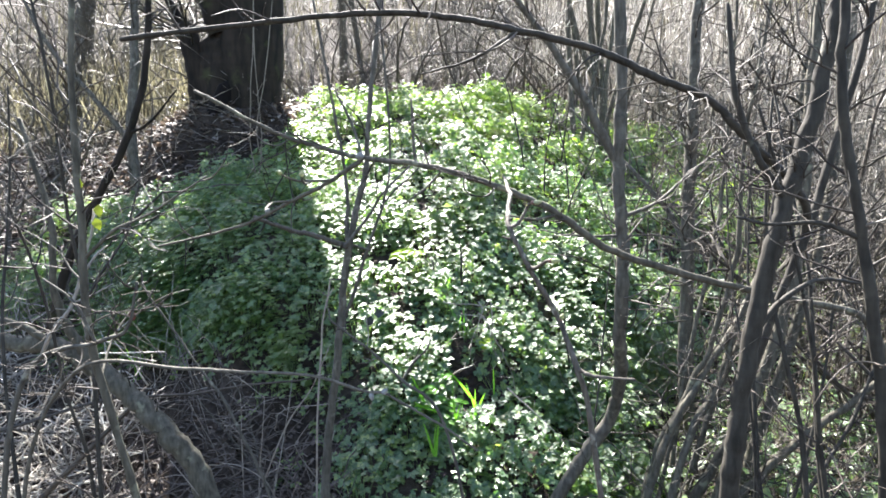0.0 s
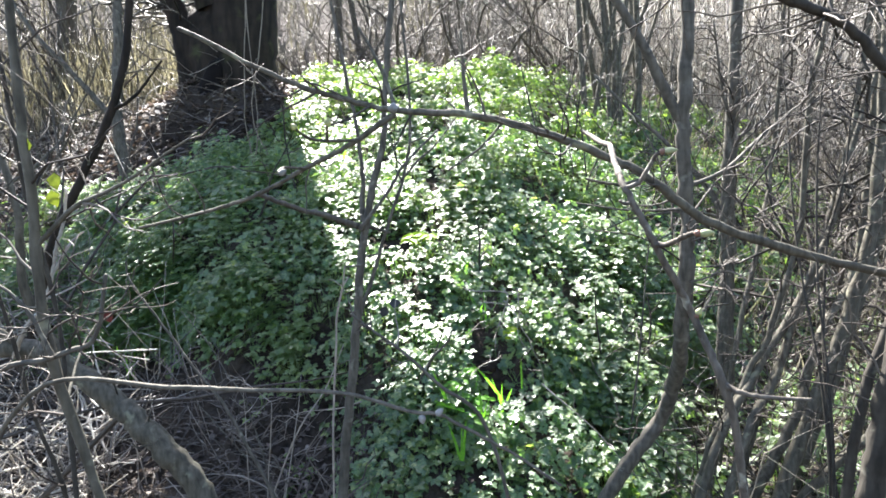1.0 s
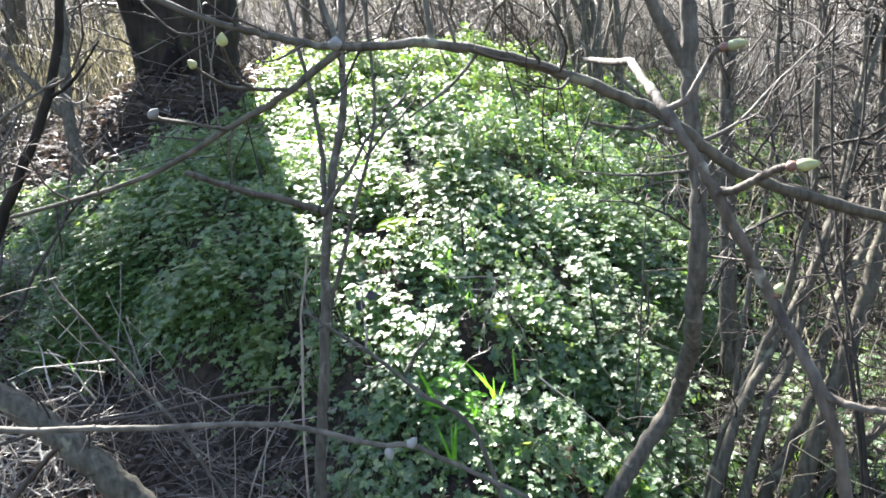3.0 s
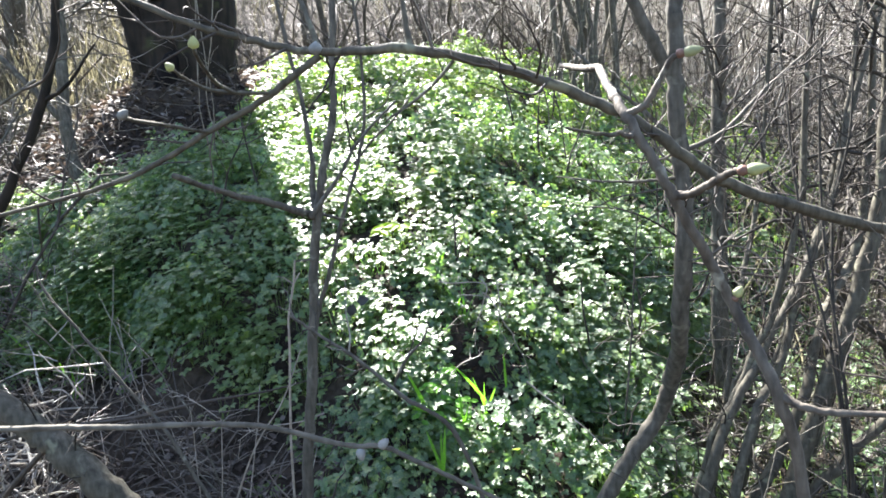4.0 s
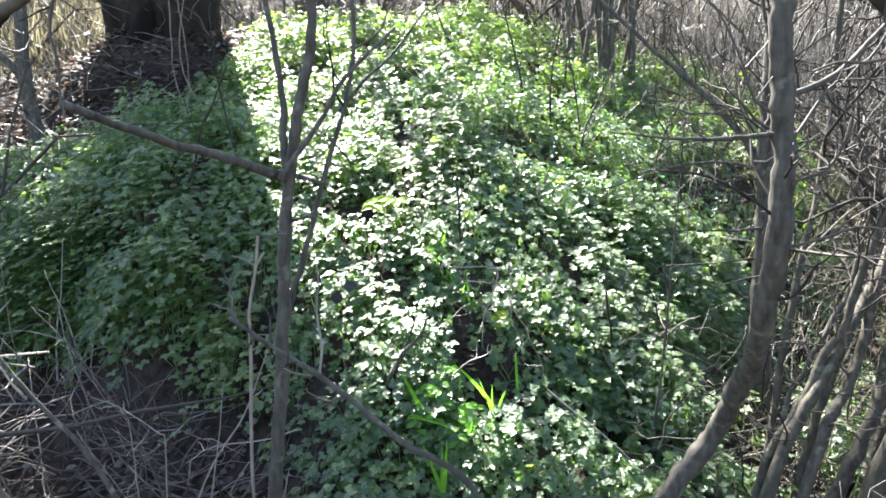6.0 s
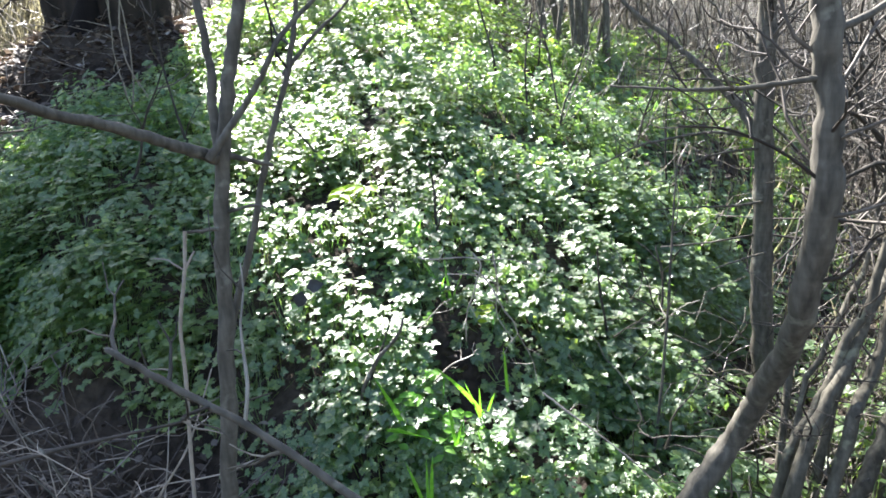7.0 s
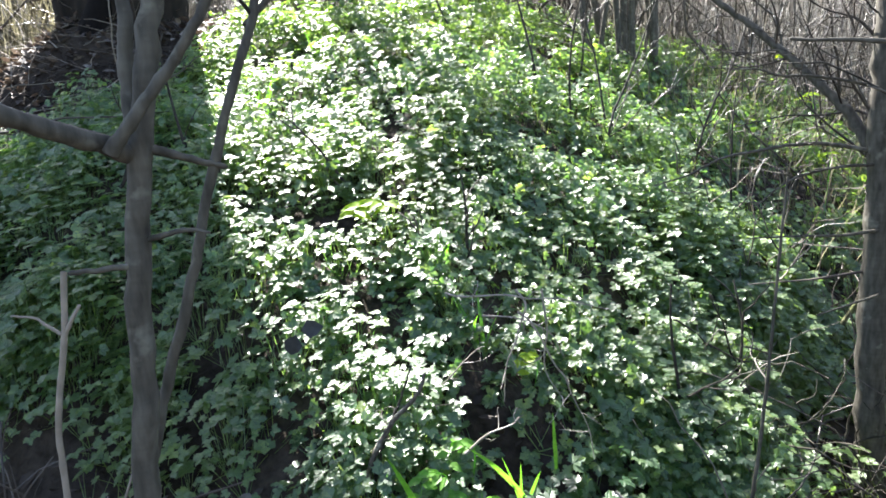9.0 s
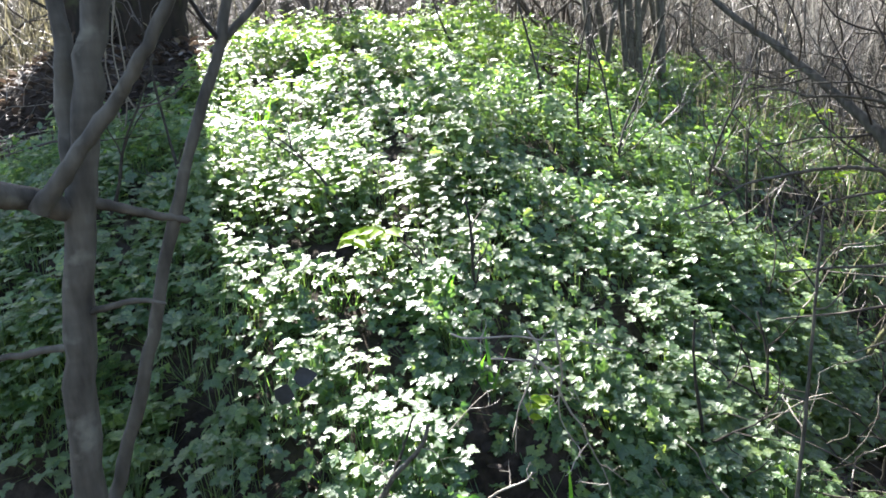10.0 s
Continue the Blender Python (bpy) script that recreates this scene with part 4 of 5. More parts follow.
# ---------------------------------------------------------------- the thicket round about
def shrub(seed, height, stems, label, twigs, mat=None, sub=3, steps=4):
    rng = np.random.default_rng(seed)
    t = thing("thicket_shrub", (0, 0, 0), label, "shrub", "shrubs of the thicket")
    spray = Geo()
    for _ in range(stems):
        a = rng.random() * 6.28
        lean = 0.05 + 0.4 * rng.random()
        h = height * (0.55 + 0.5 * rng.random())
        ln = wander((0.25 * math.cos(a) * rng.random(), 0.25 * math.sin(a) * rng.random(), -0.1), (lean * math.cos(a), lean * math.sin(a), 1), h, rng, 0.27, 0.06, 10)
        r = 0.007 + 0.016 * rng.random() ** 2
        wood = Geo()
        wood.tube(ln, r, r * 0.1, 5)
        part("stem", wood, mat or TWIG, t)
        twigs_on(spray, ln, rng, twigs, height * 0.14, 0.0036 if steps > 3 else 0.0045, 0.05, 0.03, sub, 3, 1.2, steps)
    part("twig_spray", spray, mat or TWIG, t, "thin tangled bare twigs", "stuff")
    return t


def thicket():
    rng = np.random.default_rng(41)
    kinds = [shrub(100 + i, h, s, "bare grey-brown twiggy shrub in the thicket", n + 1, TWIG_DARK if i in (2, 4) else None, 2) for i, (h, s, n) in
             enumerate(((3.6, 9, 12), (2.8, 10, 12), (4.2, 8, 13), (2.4, 11, 11), (3.4, 8, 13)))]
    far = [shrub(120 + i, h, s, "bare grey-brown shrub on the wooded slope behind", n + 2, sub=1, steps=3) for i, (h, s, n) in enumerate(((3.8, 9, 13), (3.0, 10, 13)))]
    for k, ob in enumerate(far):
        ob.matrix_basis = pose(-5.5 + 9 * k, 15.5, float(land(-5.5 + 9 * k, 15.5)))
    spots = []
    for _ in range(34):          # low shrubs along the far edge of the bank
        spots.append((-1.8 + 11 * rng.random(), 9.0 + 1.2 * rng.random()))
    for _ in range(48):          # taller ones behind them
        spots.append((-9 + 20 * rng.random(), 10.2 + 4 * rng.random()))
    for _ in range(32):
        spots.append((-14 + 28 * rng.random(), 13 + 9 * rng.random()))
    for _ in range(18):          # right of the bank
        spots.append((3.5 + 3.4 * rng.random(), 3.8 + 4.6 * rng.random()))
    for _ in range(12):
        spots.append((3.0 + 1.8 * rng.random(), 1.4 + 2.6 * rng.random()))
    for _ in range(10):          # brown slope beside the tree
        spots.append((-7.5 + 3.6 * rng.random(), 4.0 + 5.0 * rng.random()))
    for _ in range(16):          # behind the walker, unseen: added to close the place and cut sky light
        spots.append((-5 + 10 * rng.random(), -4 + 2.4 * rng.random()))
    for _ in range(8):
        spots.append(((-4.6, 2.4)[rng.integers(2)] + 2.0 * rng.random(), -1.5 + 3.0 * rng.random()))
    for _ in range(4):           # crooked shrubs just over the bank and on its flank
        spots.append((2.6 + 3.5 * rng.random(), 8.4 + 1.2 * rng.random()))
    spots += [(3.0, 3.8), (3.3, 4.6), (3.5, 5.4), (3.2, 3.0), (3.8, 4.2), (3.1, 2.2), (-4.0, 7.9), (-3.4, 8.3), (-5.6, 6.6), (-4.2, 6.3), (-5.0, 7.4)]      # beside the path, and on the brown slope
    for i, (x, y) in enumerate(spots):
        m = pose(x, y, float(land(x, y)), 0, 0, 360 * rng.random())
        if i < len(kinds):
            kinds[i].matrix_basis = m
        else:
            copy_thing(far[i % 2] if y > 10.6 or y < 0 else kinds[(1, 3)[i % 2] if i < 34 else i % len(kinds)], m)
    for k, (x, y) in enumerate(((-1.5, 8.8), (-1.0, 9.3), (-0.5, 8.7), (0.1, 9.1), (0.6, 8.7), (1.1, 9.2), (1.6, 8.9), (-2.0, 9.2), (-3.7, 4.5), (-3.1, 2.9), (-2.75, 2.2), (-3.4, 3.6))):
        copy_thing(kinds[(2, 4)[k % 2]], pose(x, y, float(land(x, y)) - 0.1, 0, 0, 360 * rng.random()))
    # the dark clump of stems at the far end of the bank
    t = thing("stem_clump", (1.9, 7.05, 1.6), "dark clump of upright stems behind the bank", "shrub")
    for _ in range(12):
        g = Geo()
        x, y = 1.9 + 0.24 * rng.standard_normal(), 7.05 + 0.15 * rng.standard_normal()
        r = 0.018 + 0.03 * rng.random()
        ln = wander((x, y, float(land(x, y)) - 0.05), (0.12 * rng.standard_normal(), 0, 1), 3.6, rng, 0.05, 0.02, 7)
        g.tube(ln, r, r * 0.5, 7, 0.05, rng)
        part("stem", g, BARK_BROWN, t)
    g = Geo()
    for _ in range(6):
        twigs_on(g, ln + rng.standard_normal(3) * np.array([0.5, 0.2, 0]), rng, 12, 0.6, 0.006, 0.1)
    part("twig_spray", g, TWIG, t, kind="stuff")
    for k in range(3):          # leaning tops added above the view, to dapple the bank's flank
        ln = wander((1.9 - 0.18 * k, 7.4 + 0.1 * rng.standard_normal(), 4.9 + 0.14 * k), (-1, 0.05 * rng.standard_normal(), 0.1 + 0.05 * k), 2.4 + 0.2 * k, rng, 0.12, 0.02, 8)
        g = Geo()
        g.tube(ln, 0.035, 0.012, 7, 0.05, rng)
        part("branch", g, BARK_BROWN, t)
        g = Geo()
        twigs_on(g, ln, rng, 9, 0.5, 0.011, 0.15, 0.0, 3)
        part("twig_spray", g, TWIG, t, kind="stuff")


thicket()


# ---------------------------------------------------------------- dead stems, straw and litter
def scatter_lines(name, label, category, mat, count, where, length, radius, way, seed, bend=0.15, sides=3, steps=4, singles=0):
    """Crooked stems strewn over a stretch; the first few hundred are objects of their own under the joined rest."""
    rng = np.random.default_rng(seed)
    g, own = Geo(), []
    for k in range(count):
        x, y, z = where(rng)
        if k < singles:
            own.append(Geo())
        (own[-1] if k < singles else g).tube(wander((x, y, z), way(rng), length * (0.4 + 0.9 * rng.random()), rng, bend, 0.0, steps), radius * (0.5 + rng.random()), radius * 0.4, sides)
    rest = tagged(new(name, g.mesh(name, mat)), label, category, kind="stuff")
    for one in own:
        part("dead_stem", one, mat, rest)
    return rest


def on_land(x, y, lift=0.0):
    return x, y, float(land(x, y)) + lift


def before_herbs(r, lift):
    """A spot in the dead stems, short of the herbs' edge."""
    x = -3.2 + 2.65 * r.random()
    edge = 2.5 + 0.78 * (-0.5 - x)
    return on_land(x, edge - (edge - 1.4) * r.random() ** 1.3, lift * r.random())


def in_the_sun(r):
    """A spot among the bleached, brightened stems, which reach further back beside the brown slope."""
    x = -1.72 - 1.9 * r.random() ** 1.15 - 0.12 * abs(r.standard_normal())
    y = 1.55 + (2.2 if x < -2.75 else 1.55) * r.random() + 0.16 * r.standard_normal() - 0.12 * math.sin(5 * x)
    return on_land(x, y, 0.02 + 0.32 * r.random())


scatter_lines("dead_stem_tangle", "tangle of brown dead stems before the shaded herbs", "dead stems", TANGLE, 820,
              lambda r: before_herbs(r, 0.16), 0.36, 0.0033,
              lambda r: (r.standard_normal(), 0.6 * r.standard_normal(), 0.35 + 0.5 * r.standard_normal()), 51, 0.26, 4, 5, 220)
scatter_lines("dead_stem_tangle", "bleached dead stems, coloured brighter for sun, beside the leaning trunk", "dead stems", BLEACHED_LIT, 1650,
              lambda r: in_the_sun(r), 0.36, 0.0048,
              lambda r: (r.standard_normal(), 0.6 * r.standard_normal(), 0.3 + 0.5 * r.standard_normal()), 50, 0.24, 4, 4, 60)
scatter_lines("dry_stalks", "upright pale dry stalks standing among the dead stems", "dry stalks", TWIG_PALE, 40,
              lambda r: before_herbs(r, 0.02), 0.6, 0.0032,
              lambda r: (0.35 * r.standard_normal(), 0.25 * r.standard_normal(), 1), 49, 0.07, 5, 5, 40)
scatter_lines("bramble_tangle", "brown tangle of old bramble stems before the herbs", "dead stems", TANGLE, 760,
              lambda r: before_herbs(r, 0.12), 0.45, 0.004,
              lambda r: (r.standard_normal(), 0.6 * r.standard_normal(), 0.3 + 0.5 * r.standard_normal()), 52, 0.26, 4, 5, 220)
scatter_lines("dead_twigs", "fallen grey twigs on the brown slope", "dead twigs", TWIG_PALE, 500,
              lambda r: on_land(-5.5 + 3.4 * r.random(), 4.6 + 3.0 * r.random(), 0.03 + 0.1 * r.random()), 0.5, 0.0045,
              lambda r: (r.standard_normal(), r.standard_normal(), 0.15 + 0.3 * r.standard_normal()), 53)
scatter_lines("dead_twigs", "fallen twigs and dry stalks in the hollow beside the bank", "dead twigs", TANGLE, 800,
              lambda r: on_land(1.3 + 4.0 * r.random(), 2.4 + 6.0 * r.random(), 0.02 + 0.15 * r.random()), 0.55, 0.0035,
              lambda r: (0.6 * r.standard_normal(), 0.6 * r.standard_normal(), 0.8 + 0.4 * r.standard_normal()), 54, 0.3, 3, 5, 180)
scatter_lines("bramble_tangle", "brown tangle of dead stems among the coppice stems", "dead stems", TWIG, 700,
              lambda r: on_land(0.75 + 1.9 * r.random(), 2.2 + 1.5 * r.random(), 0.25 * r.random() ** 2), 0.42, 0.0038,
              lambda r: (r.standard_normal(), 0.6 * r.standard_normal(), 0.4 + 0.5 * r.standard_normal()), 48, 0.34, 4, 6, 60)
scatter_lines("dry_reeds", "tall pale dry grass standing behind the old tree", "dry grass", STRAW, 900,
              lambda r: on_land(-7.5 + 4.7 * r.random(), 7.9 + 2.4 * r.random()), 1.3, 0.005,
              lambda r: (0.25 * r.standard_normal(), 0.2 * r.standard_normal(), 1), 55, 0.12)


scatter_lines("dry_stalks", "thin upright pale dry stalks behind the bank", "dry stalks", BLEACHED_LIT, 2200,
              lambda r: on_land(1.5 + 8 * r.random(), 8.8 + 4.5 * r.random()), 1.9, 0.0065,
              lambda r: (0.12 * r.standard_normal(), 0.12 * r.standard_normal(), 1), 56, 0.08, 3, 4, 250)


def litter(name, label, count, where, seed, mat=None, scale=1.0):
    rng = np.random.default_rng(seed)
    g = Geo()
    for _ in range(count):
        x, y = where(rng)
        a = rng.random() * 6.28
        leaf_blade(g, (x, y, float(land(x, y)) + 0.01 + 0.03 * rng.random()), (math.cos(a), math.sin(a), 0.5 * rng.standard_normal()),
                   (0.4 * rng.standard_normal(), 0.4 * rng.standard_normal(), 1), scale * (0.05 + 0.05 * rng.random()), scale * (0.03 + 0.03 * rng.random()))
    tagged(new(name, g.mesh(name, mat or LITTER)), label, "dead leaves", kind="stuff")


def dry_grass(name, label, count, where, length, width, seed, mat=None):
    """Standing dry blades, each a thin bent strip."""
    rng = np.random.default_rng(seed)
    g = Geo()
    for _ in range(count):
        x, y = where(rng)
        a = rng.random() * 6.28
        ln = wander((x, y, float(land(x, y)) - 0.03), (0.3 * math.cos(a), 0.3 * math.sin(a), 1), length * (0.5 + 0.8 * rng.random()), rng, 0.1, -0.02, 4)
        side = np.array([math.cos(a + 1.4), math.sin(a + 1.4), 0]) * width * (0.6 + 0.8 * rng.random())
        w = np.array([0.9, 1.0, 0.9, 0.6, 0.1])[:, None]
        g.add(np.concatenate([ln - side * w, ln + side * w]), [(i, i + 1, i + 6, i + 5) for i in range(4)])
    tagged(new(name, g.mesh(name, mat or STRAW)), label, "dry grass", kind="stuff")


dry_grass("dry_grass", "pale dry grass on the wooded slope behind", 4600, lambda r: (-13 + 27 * r.random(), 10.5 + 10 * r.random()), 0.9, 0.009, 57)
dry_grass("dry_grass", "dry grass and stalks in the hollow beside the bank", 2600, lambda r: (1.9 + 4.5 * r.random(), 3.2 + 6.5 * r.random()), 0.4, 0.0045, 58, STRAW_PALE)
dry_grass("dry_grass", "tall pale dry grass in the sun beside the old tree", 900, lambda r: (-6.2 + 3.0 * r.random(), 7.2 + 2.2 * r.random()), 0.95, 0.006, 60, STRAW_PALE)
dry_grass("dry_grass", "tufts of dry grass on the brown slope", 130, lambda r: (-6 + 2.9 * r.random(), 5.6 + 2.4 * r.random()), 0.3, 0.004, 59)
litter("leaf_litter", "brown fallen leaves on the slope below the tree", 6500, lambda r: (-6 + 4.6 * r.random(), 4.9 + 2.9 * r.random()), 61, LITTER_GREY)
litter("leaf_litter", "brown fallen leaves in the hollow and on the far slope", 5500, lambda r: (1.0 + 4.5 * r.random(), 2.2 + 7 * r.random()), 62)
litter("leaf_litter", "pale brown fallen leaves among the dead stems before the herbs", 2600, lambda r: (-2.9 + 2.4 * r.random(), 1.5 + 1.6 * r.random()), 64, LITTER_GREY, 0.55)
litter("leaf_litter", "brown fallen leaves strewn over the path", 5000, lambda r: (-5 + 10 * r.random(), -5 + 6.5 * r.random()), 65)
litter("leaf_litter", "brown fallen leaves under the dead stems", 5000, lambda r: (-3.5 + 7 * r.random(), -1.5 + 4.8 * r.random()), 63, None, 0.7)


# ---------------------------------------------------------------- the green herbs
def leaf_outline(spread, side_size, half, fold=0.06):
    """A leaf of three lobed leaflets, about 1 across, its stalk end at the origin: vertices and faces. half: one side of a leaflet's edge."""
    v, f = [], []
    k = len(half)
    for turn, size in ((0.0, 1.0), (spread, side_size), (-spread, side_size)):
        base = len(v)
        pts = [(0, 0.04, 0.0)] + [(0.72 * px, 0.08 + py, fold * px + 0.03 * py) for px, py in half] + [(0, 0.9, -0.04)] + \
              [(-0.72 * px, 0.08 + py, fold * px + 0.03 * py) for px, py in reversed(half)]
        c, s = math.cos(turn) * size, math.sin(turn) * size
        for px, py, pz in pts:
            v.append((c * px - s * py, s * px + c * py, pz * size - 0.07 * py * py))
        f.append(tuple(range(base, base + k + 2)))
        f.append((base,) + tuple(range(base + k + 1, base + 2 * k + 2)))
    return np.array(v) * 0.62, f


# the near leaves are cut into toothed lobes, the far ones keep the lobes alone
NEAR_EDGE = [(0.2, 0.05), (0.5, 0.2), (0.36, 0.31), (0.56, 0.42), (0.24, 0.44), (0.3, 0.62), (0.13, 0.7)]
FAR_EDGE = [(0.43, 0.2), (0.19, 0.34), (0.52, 0.5), (0.17, 0.72)]
NEAR_LEAF = leaf_outline(1.2, 0.88, NEAR_EDGE), leaf_outline(0.92, 0.95, NEAR_EDGE, 0.1)
FAR_LEAF = leaf_outline(1.2, 0.88, FAR_EDGE), leaf_outline(0.92, 0.95, FAR_EDGE, 0.1)


def herb_density(x, y):
    """How thickly the herbs stand: full on the bank, thin in the hollow, none on the brown slope and under the dead stems."""
    right = 1.2 + 0.42 * (y - 2.85) - 0.10 * np.maximum(y - 5.0, 0) ** 2 * 0.6
    d = 1 / (1 + np.exp((x - right) / 0.12))
    left = np.where(y < 3.2, -0.48 - 0.95 * (y - 2.6), -1.05 - 3.4 * (y - 3.2))
    left = np.maximum(left, -3.7)
    d = d / (1 + np.exp((left - x) / 0.08))
    back_left = 5.5 + 0.18 * (x + 2.5) + 0.55 * np.maximum(x + 2.3, 0) * 1.2
    d = np.where(x < -1.7, d / (1 + np.exp((y - back_left) / 0.06)), d)
    d = np.where(y > 7.6, d * np.exp(-(y - 7.6) * 1.2), d)
    d = np.where(y < 2.35, 0, d)
    hollow = 0.75 * ((x > 1.9) & (x < 3.0) & (y > 6.3) & (y < 7.8)) + 0.3 * ((x > 1.2) & (x < 4.6) & (y > 3.9)) + 0.3 * ((x > 1.6) & (y > 6.0) & (x < 4.6)) + 0.5 * ((x > 2.3) & (y > 6.9) & (x < 4.6) & (y < 8.8)) + 0.26 * ((x > 0.6) & (y <= 3.9) & (x < 2.9) & (y > 2.0))
    gap = 1 - 0.95 * np.exp(-((x + 1.3) ** 2 / 0.4 + (y - 3.24) ** 2 / 0.11)) - 0.9 * np.exp(-((x - 0.26) ** 2 / 0.06 + (y - 3.04) ** 2 / 0.024))
    return np.maximum(d, hollow) * gap


def joined_leaves(name, at, size, ex, ey, nrm, shapes, pick, hub, rng, mat):
    """One mesh of many leaves, each on a thin stalk from its plant's foot."""
    m, k = len(at), len(shapes[0][0])
    shape = np.where(pick[:, None, None], shapes[0][0][None], shapes[1][0][None])
    v = at[:, None] + size[:, None, None] * (shape[:, :, 0:1] * ex[:, None] + shape[:, :, 1:2] * ey[:, None] + shape[:, :, 2:3] * nrm[:, None])
    foot = hub + np.stack([0.01 * rng.standard_normal(m), 0.01 * rng.standard_normal(m), np.zeros(m)], 1)
    wide = 0.0016 * ex
    sv = np.stack([foot - wide, foot + wide, at + wide * 0.6, at - wide * 0.6], 1)
    faces = np.array(shapes[0][1])
    side = faces.shape[1]
    lf = (faces[None] + (np.arange(m) * k)[:, None, None]).reshape(-1, side)
    sf = (np.arange(4)[None] + (np.arange(m) * 4)[:, None] + m * k)
    verts = np.concatenate([v.reshape(-1, 3), sv.reshape(-1, 3)])
    me = bpy.data.meshes.new(name)
    me.vertices.add(len(verts))
    me.vertices.foreach_set("co", verts.ravel())
    loops = np.concatenate([lf.ravel(), sf.ravel()])
    me.loops.add(len(loops))
    me.loops.foreach_set("vertex_index", loops.astype(np.int32))
    starts = np.concatenate([np.arange(len(lf)) * side, len(lf) * side + np.arange(len(sf)) * 4])
    me.polygons.add(len(starts))
    me.polygons.foreach_set("loop_start", starts.astype(np.int32))
    me.update(calc_edges=True)
    me.validate()
    me.materials.append(mat)
    return me


def herbs():
    """Tufts of stalked leaves: each plant a small dome, the plants uneven in height, closeness and in how they hold their leaves."""
    rng = np.random.default_rng(71)
    n = 17000
    px, py = -3.9 + 8.6 * rng.random(n), 2.1 + 6.9 * rng.random(n)
    # more of them hang on the two steep fronts
    k = 1500
    fx = np.where(rng.random(k) < 0.45, -2.6 + 1.7 * rng.random(k), 0.6 + 1.3 * rng.random(k))
    fy = np.where(fx < 0, 3.42 - 0.42 * (fx + 1.4), 3.4 + 0.74 * (fx - 0.75)) + 0.1 * rng.standard_normal(k)
    px, py = np.concatenate([px, fx]), np.concatenate([py, fy])
    n += k
    clump = np.array([noise.noise((a * 2.6, b * 2.6, 0.0)) + 0.5 * noise.noise((a * 7, b * 7, 3.0)) for a, b in zip(px, py)])
    near = 1 / (1 + np.exp((py - 5.4) / 0.6))
    keep = rng.random(n) < herb_density(px, py) * (0.4 + 0.6 * near) * np.clip(0.82 + 0.9 * clump, 0.34, 1)
    px, py, clump = px[keep], py[keep], clump[keep]
    deep = 0.21 + 0.17 / (1 + np.exp((4.7 - py) / 0.3)) + 0.17 / (1 + np.exp((py - 3.75 - 0.3 * np.maximum(px - 0.4, 0)) / 0.12))          # the foot of the bank is the most uneven
    tall = np.clip(0.11 + deep * clump + 0.04 * rng.random(len(px)), 0.03, 0.4)
    tall *= 1 - 0.6 * np.exp(-((px - 0.05) ** 2 / 0.25 + (py - 2.85) ** 2 / 0.07))
    wide = 0.045 + 0.35 * tall + 0.03 * rng.random(len(px))
    # Share of level leaves, graded along y to set where the bank glares.
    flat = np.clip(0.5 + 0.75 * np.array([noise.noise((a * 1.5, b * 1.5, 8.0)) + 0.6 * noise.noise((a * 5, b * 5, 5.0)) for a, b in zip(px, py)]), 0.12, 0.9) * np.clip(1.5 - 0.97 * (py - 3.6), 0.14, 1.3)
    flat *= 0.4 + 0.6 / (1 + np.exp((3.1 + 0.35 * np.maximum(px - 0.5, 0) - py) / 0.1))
    count = rng.integers(8, 14, len(px))
    who = np.repeat(np.arange(len(px)), count)
    n = len(who)
    turn = rng.random(n) * 2 * np.pi
    out = np.sqrt(rng.random(n))
    x = px[who] + wide[who] * out * np.cos(turn)
    y = py[who] + wide[who] * out * np.sin(turn)
    z = land(x, y) + 0.01 + tall[who] * (1 - 0.55 * out ** 2) * (0.82 + 0.26 * rng.random(n))
    size = (0.039 + 0.052 * rng.random(n) ** 1.6) * np.where(y > 5.8, 1.2, 1.0) * (0.85 + 0.3 * rng.random(len(px)))[who]
    lean = np.stack([out * np.cos(turn), out * np.sin(turn), np.zeros(n)], 1)
    slope = land_normal(x, y)
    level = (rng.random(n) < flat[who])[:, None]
    # Level leaves are tilted to mirror the sun towards the path.
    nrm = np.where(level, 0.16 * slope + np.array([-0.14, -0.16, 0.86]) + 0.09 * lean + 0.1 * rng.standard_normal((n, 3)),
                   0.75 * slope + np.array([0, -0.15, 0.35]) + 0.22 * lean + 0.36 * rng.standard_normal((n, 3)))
    nrm /= np.linalg.norm(nrm, axis=1, keepdims=True)
    a = turn + 0.6 * rng.standard_normal(n)
    ref = np.stack([np.cos(a), np.sin(a), np.zeros(n)], 1)
    ey = ref - nrm * np.sum(ref * nrm, 1, keepdims=True)
    ey /= np.linalg.norm(ey, axis=1, keepdims=True)
    ex = np.cross(ey, nrm)
    at = np.stack([x, y, z], 1)
    hub = np.stack([px[who], py[who], land(px, py)[who] - 0.01], 1)
    pick = rng.random(n) < 0.5
    # leaves of their own: a stretch of the bank's foot
    order = np.argsort((x - 0.35) ** 2 + (y - 3.0) ** 2 - 0.6 * (z - land(x, y)))
    single, rest = order[:300], order[300:]
    # fresh yellow-green plants stand along the top, beyond the clump of stems and here and there lower down
    young = (py + 0.9 * np.array([noise.noise((a * 1.7, b * 1.7, 21.0)) for a, b in zip(px, py)]) > 6.0) | ((px > 1.7) & (py > 5.6)) | (rng.random(len(px)) < 0.07)
    fresh = rest[young[who][rest]]
    rest = rest[~young[who][rest]]
    low, high = rest[y[rest] < 4.1], rest[y[rest] >= 4.1]
    herb = tagged(new("ground_herbs", joined_leaves("ground_herbs", at[low], size[low], ex[low], ey[low], nrm[low], NEAR_LEAF, pick[low], hub[low], rng, LEAF)),
                  "dense bright green lobed herb leaves covering the bank", "herbs", kind="stuff")
